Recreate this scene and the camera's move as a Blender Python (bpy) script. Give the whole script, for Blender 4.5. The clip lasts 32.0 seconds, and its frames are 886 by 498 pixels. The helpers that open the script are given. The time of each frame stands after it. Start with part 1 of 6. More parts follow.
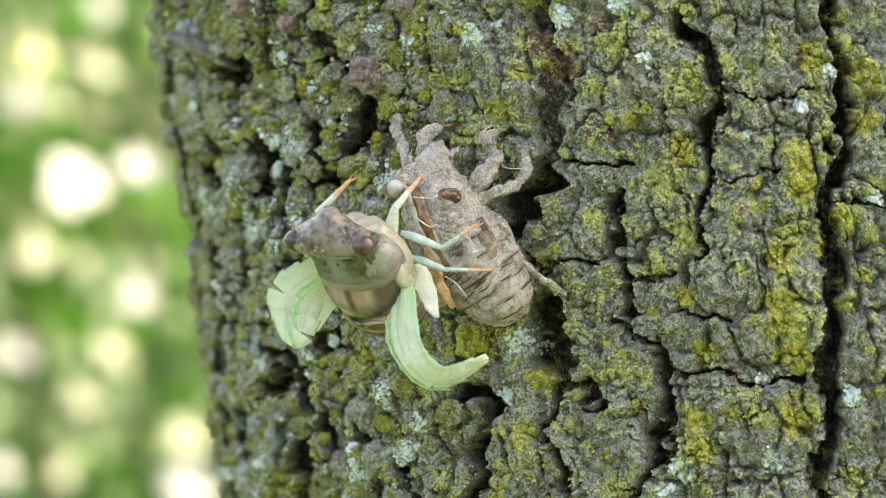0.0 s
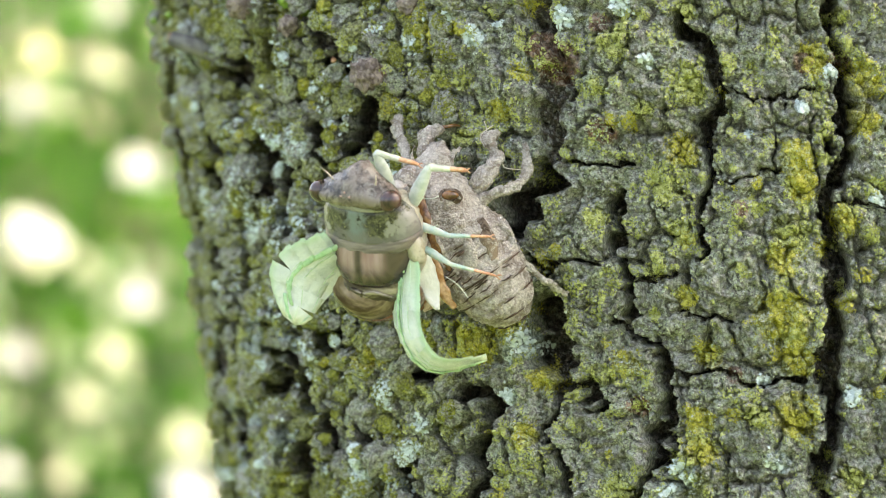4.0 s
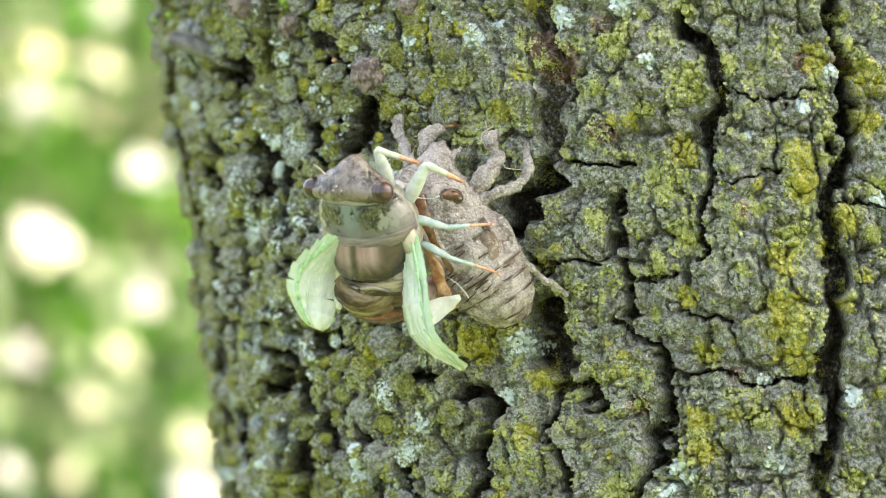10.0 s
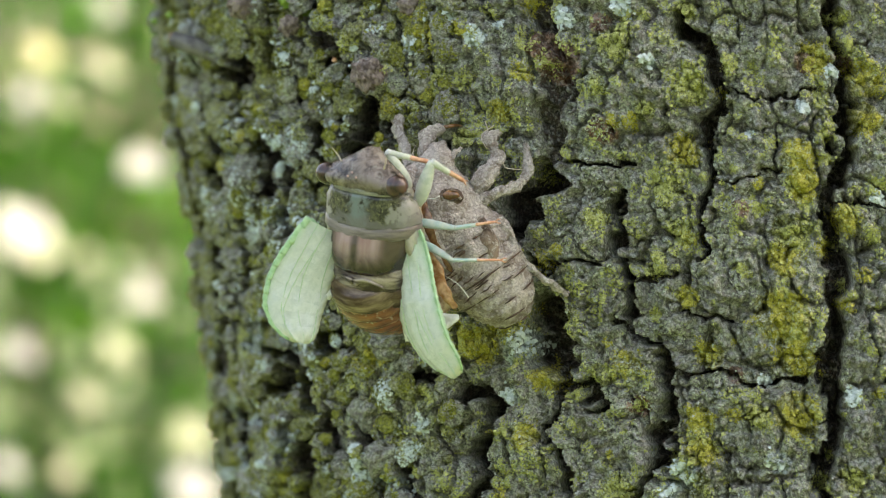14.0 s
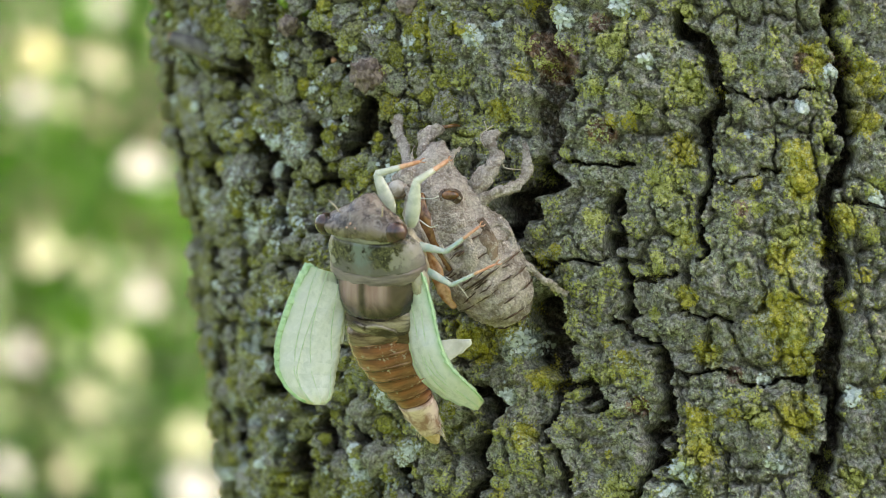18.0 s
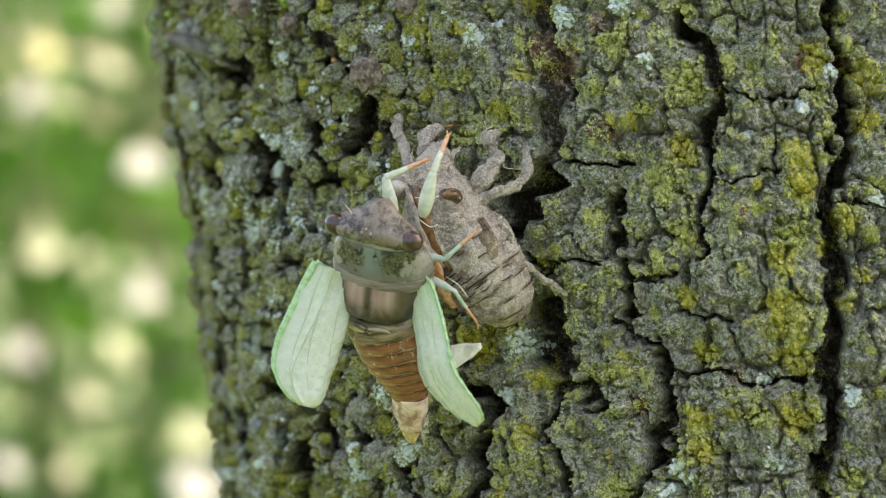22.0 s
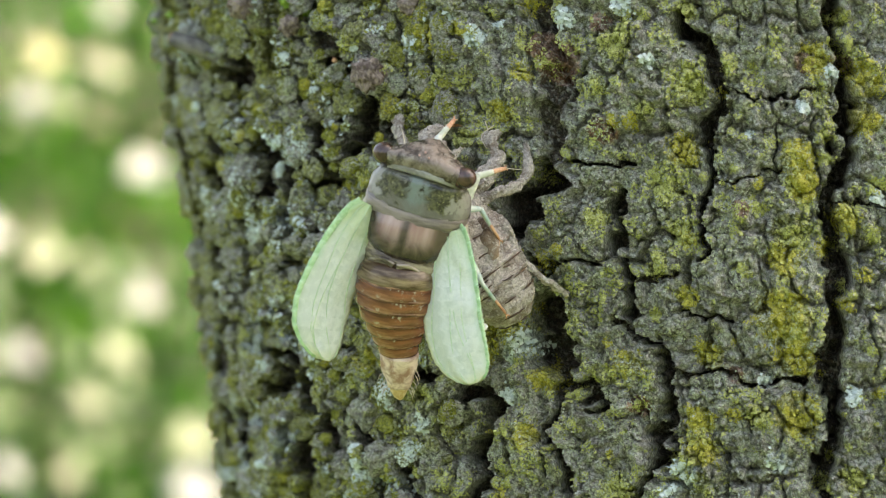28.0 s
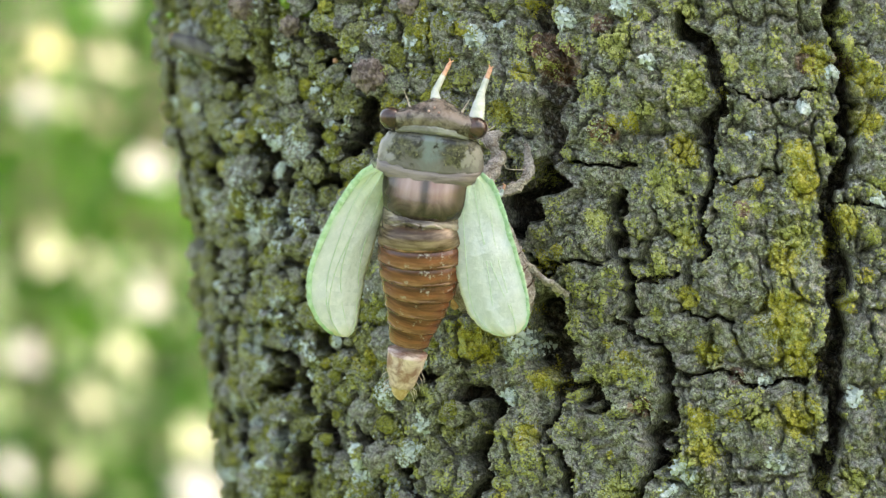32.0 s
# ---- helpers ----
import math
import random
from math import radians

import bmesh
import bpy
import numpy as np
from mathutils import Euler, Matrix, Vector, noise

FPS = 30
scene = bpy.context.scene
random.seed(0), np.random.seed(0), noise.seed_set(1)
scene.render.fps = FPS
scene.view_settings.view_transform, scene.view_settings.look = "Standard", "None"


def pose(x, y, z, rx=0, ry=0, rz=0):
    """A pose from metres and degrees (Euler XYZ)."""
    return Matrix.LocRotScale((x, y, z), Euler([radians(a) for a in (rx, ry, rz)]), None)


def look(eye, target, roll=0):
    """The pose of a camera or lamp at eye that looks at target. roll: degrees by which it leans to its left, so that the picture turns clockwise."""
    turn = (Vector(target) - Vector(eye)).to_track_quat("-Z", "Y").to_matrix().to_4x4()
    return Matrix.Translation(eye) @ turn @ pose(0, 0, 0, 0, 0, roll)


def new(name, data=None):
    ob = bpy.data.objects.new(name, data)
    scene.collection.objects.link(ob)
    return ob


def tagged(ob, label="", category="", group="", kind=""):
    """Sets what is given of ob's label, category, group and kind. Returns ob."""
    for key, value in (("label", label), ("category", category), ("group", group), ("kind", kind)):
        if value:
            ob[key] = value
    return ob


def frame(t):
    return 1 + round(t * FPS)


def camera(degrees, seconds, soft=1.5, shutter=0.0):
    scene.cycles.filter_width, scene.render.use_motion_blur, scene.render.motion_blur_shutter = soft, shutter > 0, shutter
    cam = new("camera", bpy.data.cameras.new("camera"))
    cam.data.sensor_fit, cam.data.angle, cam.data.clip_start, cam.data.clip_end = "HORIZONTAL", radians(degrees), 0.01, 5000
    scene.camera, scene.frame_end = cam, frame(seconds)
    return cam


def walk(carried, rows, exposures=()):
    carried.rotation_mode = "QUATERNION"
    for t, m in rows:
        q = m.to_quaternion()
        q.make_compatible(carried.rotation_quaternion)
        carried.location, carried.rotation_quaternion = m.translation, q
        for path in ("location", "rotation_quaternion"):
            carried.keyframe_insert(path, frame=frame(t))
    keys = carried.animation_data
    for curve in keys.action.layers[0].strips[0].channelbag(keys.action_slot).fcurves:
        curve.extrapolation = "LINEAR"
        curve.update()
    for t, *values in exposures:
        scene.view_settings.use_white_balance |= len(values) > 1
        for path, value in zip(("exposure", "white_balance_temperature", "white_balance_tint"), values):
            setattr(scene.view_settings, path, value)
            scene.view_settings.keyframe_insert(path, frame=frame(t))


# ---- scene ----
# One plan unit is 0.075 mm at the subject's distance; the plan's corner is up and left of the eye line.
U = 0.075e-3
EYE_DIST = 0.5
cam = camera(13.42, 32.0, 0.6)
cam.data.dof.use_dof = True
cam.data.dof.focus_distance = 0.488
cam.data.dof.aperture_fstop = 25.0


def turned(dx, dy):
    """The camera's pose, turned by a small sway."""
    return pose(0, -EYE_DIST, 0, 90 - dy * 0.00857, 0, dx * 0.00857)


walk(cam, [(0.0, turned(-3, 1)), (0.5, turned(-1.5, 0)), (3.5, turned(-1.5, 0)), (5.5, turned(0.3, 0)), (11.0, turned(0, 0)),
           (14.5, turned(0.3, 0)), (16.5, turned(-1.2, 0)), (19.0, turned(-1.2, 0)), (20.0, turned(0, 0)), (21.2, turned(-1.2, 0.8)),
           (23.0, turned(-1.0, 0)), (25.0, turned(0.3, 0)), (29.0, turned(0.5, 0)), (30.5, turned(1.6, -1)), (32.0, turned(1.6, -1))],
     exposures=[(t, e, 8250, 10) for t, e in ((0.0, 2.78), (3.0, 2.87), (6.0, 2.98), (9.0, 3.04), (10.2, 3.02), (11.0, 2.68), (12.0, 2.37), (13.0, 2.44), (14.0, 2.38), (17.0, 2.40), (19.0, 2.38), (20.0, 2.32), (22.0, 2.36), (23.2, 2.39), (24.0, 2.06), (25.0, 2.48), (28.0, 2.48), (29.0, 2.49), (30.0, 2.58), (32.0, 2.61))])

# ---- light: the sun stands high behind the trunk; the trunk's face lies in open shade ----
SUN_ELEV, SUN_AZ = radians(50), radians(55)   # azimuth from +y towards +x
world = bpy.data.worlds.new("sky")
scene.world = world
world.use_nodes = True
wn, wl = world.node_tree.nodes, world.node_tree.links
sky = wn.new("ShaderNodeTexSky")
sky.sky_type, sky.sun_disc = "NISHITA", False
sky.sun_elevation, sky.sun_rotation = SUN_ELEV, SUN_AZ
sky.air_density, sky.dust_density, sky.ozone_density = 1.0, 6.0, 1.0
wn["Background"].inputs[1].default_value = 0.14
wl.new(sky.outputs[0], wn["Background"].inputs[0])
sun = new("sun", bpy.data.lights.new("sun", "SUN"))
sun.data.energy, sun.data.angle, sun.data.color = 1.45, radians(0.5), (1.0, 0.95, 0.86)
sun_from = Vector((math.sin(SUN_AZ) * math.cos(SUN_ELEV), math.cos(SUN_AZ) * math.cos(SUN_ELEV), math.sin(SUN_ELEV)))
sun.matrix_world = look(sun_from * 20, (0, 0, 0))


# ---- materials ----
class Nodes:
    """A short hand for building node materials."""

    def __init__(self, name):
        self.mat = bpy.data.materials.new(name)
        self.mat.use_nodes = True
        self.n, self.l = self.mat.node_tree.nodes, self.mat.node_tree.links
        self.bsdf = self.n["Principled BSDF"]
        self.out = self.n["Material Output"]
        self.geo = None

    def coord(self):
        if self.geo is None:
            self.geo = self.n.new("ShaderNodeTexCoord").outputs["Object"]
        return self.geo

    def put(self, value, socket):
        if isinstance(value, bpy.types.NodeSocket):
            self.l.new(value, socket)
        elif isinstance(value, tuple) and len(value) == 3 and socket.type == "RGBA":
            socket.default_value = (*value, 1)
        else:
            socket.default_value = value

    def noise(self, scale, detail=4.0, rough=0.55, distort=0.0, stretch=None):
        node = self.n.new("ShaderNodeTexNoise")
        node.inputs["Scale"].default_value, node.inputs["Detail"].default_value = scale, detail
        node.inputs["Roughness"].default_value, node.inputs["Distortion"].default_value = rough, distort
        src = self.coord()
        if stretch:
            m = self.n.new("ShaderNodeMapping")
            m.inputs["Scale"].default_value = stretch
            self.l.new(src, m.inputs[0])
            src = m.outputs[0]
        self.l.new(src, node.inputs["Vector"])
        return node.outputs["Fac"]

    def cells(self, scale, feature="F1"):
        node = self.n.new("ShaderNodeTexVoronoi")
        node.feature = feature
        node.inputs["Scale"].default_value = scale
        self.l.new(self.coord(), node.inputs["Vector"])
        return node.outputs["Distance"]

    def grains(self, scale):
        """A random number for each cell, and the distance from its middle."""
        node = self.n.new("ShaderNodeTexVoronoi")
        node.inputs["Scale"].default_value = scale
        self.l.new(self.coord(), node.inputs["Vector"])
        sep = self.n.new("ShaderNodeSeparateColor")
        self.l.new(node.outputs["Color"], sep.inputs[0])
        return sep.outputs[0], node.outputs["Distance"]

    def attr(self, name):
        node = self.n.new("ShaderNodeAttribute")
        node.attribute_name = name
        return node.outputs["Fac"]

    def island(self):
        return self.n.new("ShaderNodeNewGeometry").outputs["Random Per Island"]

    def span(self, value, lo, hi, a=0.0, b=1.0):
        node = self.n.new("ShaderNodeMapRange")
        node.interpolation_type = "SMOOTHSTEP"
        for i, v in enumerate((value, lo, hi, a, b)):
            self.put(v, node.inputs[i])
        return node.outputs[0]

    def math(self, op, a, b=0.0):
        node = self.n.new("ShaderNodeMath")
        node.operation = op
        self.put(a, node.inputs[0]), self.put(b, node.inputs[1])
        return node.outputs[0]

    def mix(self, fac, a, b):
        node = self.n.new("ShaderNodeMix")
        node.data_type = "RGBA"
        self.put(fac, node.inputs[0]), self.put(a, node.inputs[6]), self.put(b, node.inputs[7])
        return node.outputs[2]

    def bump(self, height, strength, distance):
        node = self.n.new("ShaderNodeBump")
        node.inputs["Strength"].default_value, node.inputs["Distance"].default_value = strength, distance
        self.l.new(height, node.inputs["Height"])
        self.l.new(node.outputs[0], self.bsdf.inputs["Normal"])
        return node.outputs[0]

    def done(self, color, rough=0.6, **more):
        self.put(color, self.bsdf.inputs["Base Color"])
        self.put(rough, self.bsdf.inputs["Roughness"])
        for key, value in more.items():
            self.put(value, self.bsdf.inputs[key.replace("_", " ")])
        return self.mat


def plain(name, a, b, scale=1500, rough=0.5, bump=0.3, fine=5000, dist=0.00004, lo=0.35, hi=0.65, stretch=None, **more):
    """A surface whose colour wanders between a and b, with a fine relief."""
    k = Nodes(name)
    k.bump(k.noise(fine, 5, 0.6), bump, dist)
    return k.done(k.mix(k.span(k.noise(scale, 5, 0.6, 0.4, stretch), lo, hi), a, b), rough, **more)


def bark_material():
    k = Nodes("bark")
    mid, fine, tiny = k.noise(420, 6, 0.7, 0.3), k.noise(900, 6, 0.7), k.noise(2600, 5, 0.75)
    broad = k.noise(150, 5, 0.6, 0.4)
    crumbs, grains = k.cells(1500), k.cells(3200)
    wood = k.mix(k.span(mid, 0.38, 0.62), (0.235, 0.212, 0.178), (0.47, 0.44, 0.39))
    wood = k.mix(k.span(broad, 0.52, 0.64, 0, 0.6), wood, (0.48, 0.435, 0.385))
    wood = k.mix(k.math("MULTIPLY", k.span(fine, 0.52, 0.64), 0.6), wood, (0.60, 0.58, 0.53))
    wood = k.mix(k.math("MULTIPLY", k.span(tiny, 0.54, 0.62), 0.65), wood, (0.06, 0.05, 0.04))
    # grey-green crust in crumbs
    crust_col = k.mix(k.span(tiny, 0.4, 0.6), (0.23, 0.245, 0.155), (0.56, 0.58, 0.44))
    where = k.math("ADD", k.noise(380, 6, 0.75, 0.5), k.math("MULTIPLY", k.attr("moss"), 0.12))
    crust = k.math("MULTIPLY", k.span(where, 0.41, 0.50), k.span(crumbs, 0.72, 0.40))
    col = k.mix(k.math("MULTIPLY", crust, 0.9), wood, crust_col)
    pale = k.math("MULTIPLY", k.span(k.noise(560, 6, 0.75, 0.3), 0.55, 0.61), k.span(grains, 0.75, 0.4))
    col = k.mix(k.math("MULTIPLY", pale, 0.75), col, (0.58, 0.60, 0.53))
    # olive moss and yellow crust
    olive = k.mix(k.span(tiny, 0.4, 0.6), (0.16, 0.16, 0.04), (0.44, 0.45, 0.14))
    col = k.mix(k.span(k.math("ADD", k.attr("moss"), k.math("MULTIPLY", k.noise(500, 6, 0.75), 1.3)), 1.08, 1.22, 0, 0.85), col, olive)
    yel = k.mix(k.span(tiny, 0.4, 0.6), (0.26, 0.24, 0.025), (0.58, 0.54, 0.14))
    col = k.mix(k.span(k.math("ADD", k.attr("yellow"), k.math("MULTIPLY", k.noise(700, 6, 0.75), 1.3)), 1.14, 1.26, 0, 0.85), col, yel)
    col = k.mix(k.span(k.math("ADD", k.attr("pale"), k.math("MULTIPLY", fine, 1.2)), 1.05, 1.2, 0, 0.9), col, (0.46, 0.52, 0.50))
    # inner bark in the furrows: crumbly red-brown, painted darker to deepen the crevice shade
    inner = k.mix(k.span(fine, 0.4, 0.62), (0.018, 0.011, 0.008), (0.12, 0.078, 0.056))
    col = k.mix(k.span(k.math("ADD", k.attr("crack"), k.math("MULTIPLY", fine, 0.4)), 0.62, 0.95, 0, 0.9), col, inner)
    col = k.mix(k.span(k.math("ADD", k.attr("red"), k.math("MULTIPLY", fine, 1.0)), 0.90, 1.15, 0, 0.9), col, k.mix(k.span(mid, 0.4, 0.6), (0.20, 0.085, 0.05), (0.48, 0.30, 0.22)))
    grain = k.noise(5600, 3, 0.65)
    pick, away = k.grains(2300)
    col = k.mix(k.span(pick, 0.62, 0.8, 0, 0.3), col, (0.58, 0.58, 0.52))
    col = k.mix(k.span(pick, 0.3, 0.15, 0, 0.42), col, (0.05, 0.045, 0.036))
    col = k.mix(k.span(away, 0.48, 0.72, 0, 0.42), col, (0.05, 0.045, 0.036))
    col = k.mix(k.span(grain, 0.56, 0.66, 0, 0.3), col, (0.56, 0.55, 0.49))
    col = k.mix(k.span(grain, 0.43, 0.35, 0, 0.45), col, (0.05, 0.045, 0.036))
    k.bump(k.math("ADD", k.math("MULTIPLY", k.math("ADD", tiny, grain), 0.8), k.math("ADD", fine, k.math("MULTIPLY", k.math("ADD", crumbs, away), -0.6))), 0.8, 0.00042)
    return k.done(col, 0.92, Specular_IOR_Level=0.25)


def lichen_material(name, dark, light):
    k = Nodes(name)
    tiny = k.noise(4000, 4, 0.7)
    k.bump(tiny, 0.6, 0.0001)
    col = k.mix(k.span(k.math("ADD", k.math("MULTIPLY", k.island(), 0.45), k.math("MULTIPLY", tiny, 0.7)), 0.25, 0.85), dark, light)
    return k.done(col, 0.9, Specular_IOR_Level=0.2)


def leaf_material():
    k = Nodes("leaf")
    r = k.island()
    col = k.mix(r, (0.012, 0.056, 0.008), (0.062, 0.18, 0.02))
    clump = k.noise(3.5, 4, 0.6)
    col = k.mix(k.span(clump, 0.52, 0.66, 0, 0.7), col, (0.08, 0.205, 0.027))
    col = k.mix(k.span(clump, 0.50, 0.38, 0, 0.75), col, (0.012, 0.045, 0.006))
    k.done(col, 0.45)
    tr = k.n.new("ShaderNodeBsdfTranslucent")
    k.put(k.mix(k.span(clump, 0.50, 0.38, 0, 0.75), k.mix(r, (0.028, 0.155, 0.010), (0.125, 0.315, 0.03)), (0.02, 0.09, 0.006)), tr.inputs[0])
    mx = k.n.new("ShaderNodeMixShader")
    mx.inputs[0].default_value = 0.45
    k.l.new(k.bsdf.outputs[0], mx.inputs[1]), k.l.new(tr.outputs[0], mx.inputs[2]), k.l.new(mx.outputs[0], k.out.inputs[0])
    return k.mat


def membrane(name, a, b, see=0.25):
    """Soft new wing skin: milky, lets light through, a little see-through; green at the leading edge, yellow at the margin."""
    k = Nodes(name)
    crinkle, soft = k.noise(1500, 5, 0.65, 1.2), k.noise(520, 4, 0.6, 0.8)
    col = k.mix(k.span(soft, 0.35, 0.65), a, b)
    col = k.mix(k.span(crinkle, 0.42, 0.34, 0, 0.35), col, (0.62, 0.71, 0.66))
    col = k.mix(k.span(k.attr("margin"), 0.2, 1.0, 0, 0.45), col, (0.76, 0.77, 0.46))
    col = k.mix(k.span(k.attr("root"), 0.0, 1.0, 0, 0.7), col, (0.46, 0.62, 0.22))
    col = k.mix(k.span(k.attr("costal"), 0.1, 1.0, 0, 0.6), col, (0.34, 0.62, 0.32))
    nor = k.bump(k.math("ADD", soft, k.math("MULTIPLY", crinkle, 0.7)), 0.7, 0.00022)
    k.done(col, 0.22, Specular_IOR_Level=0.5)
    tr = k.n.new("ShaderNodeBsdfTranslucent")
    k.put(col, tr.inputs[0]), k.l.new(nor, tr.inputs["Normal"])
    cl = k.n.new("ShaderNodeBsdfTransparent")
    m1, m2 = k.n.new("ShaderNodeMixShader"), k.n.new("ShaderNodeMixShader")
    m1.inputs[0].default_value, m2.inputs[0].default_value = 0.14, see
    k.l.new(k.bsdf.outputs[0], m1.inputs[1]), k.l.new(tr.outputs[0], m1.inputs[2])
    k.l.new(m1.outputs[0], m2.inputs[1]), k.l.new(cl.outputs[0], m2.inputs[2]), k.l.new(m2.outputs[0], k.out.inputs[0])
    return k.mat


def bloom(name, dark, light, dust, amount, rough=0.3, relief=0.00025, crumb=0):
    """A mottled skin with a dusty bloom in patches."""
    k = Nodes(name)
    mid, fine = k.noise(420, 6, 0.65, 0.6), k.noise(1500, 6, 0.7)
    col = k.mix(k.span(mid, 0.38, 0.6), dark, light)
    col = k.mix(k.math("MULTIPLY", k.span(k.noise(700, 6, 0.75, 0.8), 0.5, 0.62), amount), col, dust)
    height = k.math("ADD", mid, k.math("MULTIPLY", fine, 0.7))
    if crumb:
        grain = k.noise(4600, 4, 0.7)
        height = k.math("ADD", k.math("ADD", height, grain), k.math("MULTIPLY", k.cells(crumb), -0.5))
        col = k.mix(k.span(fine, 0.58, 0.66, 0, 0.5), col, dark)
        col = k.mix(k.span(grain, 0.46, 0.36, 0, 0.5), col, dark)
        pick, away = k.grains(3000)
        col = k.mix(k.span(pick, 0.7, 0.85, 0, 0.35), col, dust)
        col = k.mix(k.span(away, 0.5, 0.8, 0, 0.35), col, dark)
        crack = k.cells(330, "DISTANCE_TO_EDGE")
        col = k.mix(k.span(k.math("ADD", crack, k.math("MULTIPLY", fine, 0.12)), 0.085, 0.055, 0, 0.35), col, dark)
        height = k.math("SUBTRACT", height, k.math("MULTIPLY", away, 0.6))
    k.bump(height, 0.9, relief)
    return k.done(col, rough, Specular_IOR_Level=0.5 if rough < 0.5 else 0.2)


def pronotum_material():
    """Grey skin with two dark olive speckled quarters, a grey-teal wedge along the middle with a dark spot on either side, and a pale rim."""
    k = Nodes("pronotum_skin")
    unit = 0.945 * U
    sep = k.n.new("ShaderNodeSeparateXYZ")
    k.l.new(k.coord(), sep.inputs[0])
    mid, fine = k.noise(420, 6, 0.65, 0.6), k.noise(1500, 6, 0.7)
    wide = k.math("ADD", k.math("ABSOLUTE", sep.outputs[0]), k.math("MULTIPLY", k.math("SUBTRACT", mid, 0.5), 110 * unit))
    along = k.math("ADD", sep.outputs[2], k.math("MULTIPLY", k.math("SUBTRACT", mid, 0.5), 90 * unit))

    def patch(u, v, ru, rv):
        cx, cz = k.math("DIVIDE", k.math("SUBTRACT", wide, u * unit), ru * unit), k.math("DIVIDE", k.math("SUBTRACT", along, v * unit), rv * unit)
        return k.span(k.math("ADD", k.math("MULTIPLY", cx, cx), k.math("MULTIPLY", cz, cz)), 1.6, 0.4)

    col = k.mix(k.span(mid, 0.38, 0.6), (0.07, 0.066, 0.055), (0.155, 0.146, 0.125))
    olive = k.mix(k.span(fine, 0.42, 0.6), (0.022, 0.021, 0.012), (0.13, 0.125, 0.065))
    olive = k.mix(k.span(k.noise(1900, 5, 0.7), 0.56, 0.64, 0, 0.7), olive, (0.36, 0.33, 0.18))
    col = k.mix(k.math("MULTIPLY", patch(50, 36, 31, 22), 0.85), col, olive)
    col = k.mix(k.span(wide, 24 * unit, 2 * unit, 0, 0.85), col, (0.21, 0.255, 0.25))
    col = k.mix(k.math("MULTIPLY", patch(24, 52, 11, 9), 0.9), col, (0.022, 0.021, 0.018))
    col = k.mix(k.span(wide, 68 * unit, 80 * unit, 0, 0.85), col, (0.33, 0.31, 0.28))
    col = k.mix(k.span(along, 24 * unit, 12 * unit, 0, 0.7), col, (0.19, 0.17, 0.157))
    k.bump(k.math("ADD", mid, k.math("MULTIPLY", fine, 0.7)), 0.9, 0.00008)
    return k.done(col, 0.17, Specular_IOR_Level=0.5)


def abdomen_material():
    """Dark glossy red-brown rings, golden towards their rear edge, with fine crosswise wrinkles."""
    k = Nodes("abdomen_skin")
    unit = 0.945 * U
    sep = k.n.new("ShaderNodeSeparateXYZ")
    k.l.new(k.coord(), sep.inputs[0])
    lines, blot, fine = k.noise(430, 5, 0.6, 0.4, (0.25, 0.25, 1.9)), k.noise(300, 5, 0.6, 0.5), k.noise(1500, 5, 0.65)
    rear = k.math("ADD", sep.outputs[2], k.math("MULTIPLY", blot, 26 * unit))
    col = k.mix(k.span(lines, 0.32, 0.70), (0.062, 0.017, 0.008), (0.33, 0.11, 0.052))
    col = k.mix(k.span(rear, 14 * unit, -4 * unit, 0, 0.6), col, k.mix(k.span(lines, 0.35, 0.65), (0.20, 0.07, 0.032), (0.54, 0.28, 0.16)))
    col = k.mix(k.span(k.noise(700, 6, 0.75), 0.58, 0.66, 0, 0.65), col, (0.60, 0.50, 0.42))
    k.bump(k.math("ADD", lines, k.math("MULTIPLY", fine, 0.6)), 0.7, 0.00015)
    return k.done(col, 0.25, Coat_Weight=0.35, Coat_Roughness=0.1)


def mesonotum_material():
    """Two rosy halves with fine lengthwise streaks, dark along the seam, the flanks and the rear."""
    k = Nodes("mesonotum_skin")
    unit = 0.945 * U
    sep = k.n.new("ShaderNodeSeparateXYZ")
    k.l.new(k.coord(), sep.inputs[0])
    wide, along = k.math("ABSOLUTE", sep.outputs[0]), sep.outputs[2]
    streak, blot = k.noise(300, 4, 0.5, 0.2, (1.7, 1, 0.2)), k.noise(330, 5, 0.6, 0.6)
    shape = k.math("MULTIPLY", k.span(wide, 2 * unit, 14 * unit), k.span(wide, 62 * unit, 38 * unit))
    shape = k.math("MULTIPLY", shape, k.span(k.math("ADD", along, k.math("MULTIPLY", blot, 30 * unit)), -62 * unit, -14 * unit))
    col = k.mix(k.span(blot, 0.35, 0.65), (0.03, 0.020, 0.016), (0.095, 0.064, 0.05))
    col = k.mix(shape, col, k.mix(k.span(streak, 0.35, 0.66), (0.30, 0.165, 0.145), (0.46, 0.31, 0.28)))
    k.bump(k.math("ADD", streak, blot), 0.3, 0.00005)
    return k.done(col, 0.16, Coat_Weight=0.5, Coat_Roughness=0.1)


BARK = bark_material()
YELLOW = lichen_material("yellow_lichen", (0.26, 0.235, 0.025), (0.58, 0.53, 0.12))
OLIVE = lichen_material("olive_lichen", (0.30, 0.315, 0.09), (0.57, 0.58, 0.22))
PALE = lichen_material("pale_lichen", (0.47, 0.54, 0.52), (0.70, 0.76, 0.74))
ASH = lichen_material("ash_grey_lichen", (0.32, 0.33, 0.28), (0.52, 0.53, 0.47))
GREYGREEN = lichen_material("grey_green_crust", (0.29, 0.31, 0.19), (0.52, 0.56, 0.40))
LEAF = leaf_material()
# leaf whitened in its colour to stand for glints of sun
WHITE_GLINT = plain("white_glint_leaf", (0.135, 0.158, 0.165), (0.20, 0.225, 0.23), 40, 0.5, 0.1, 200, 0.0005)
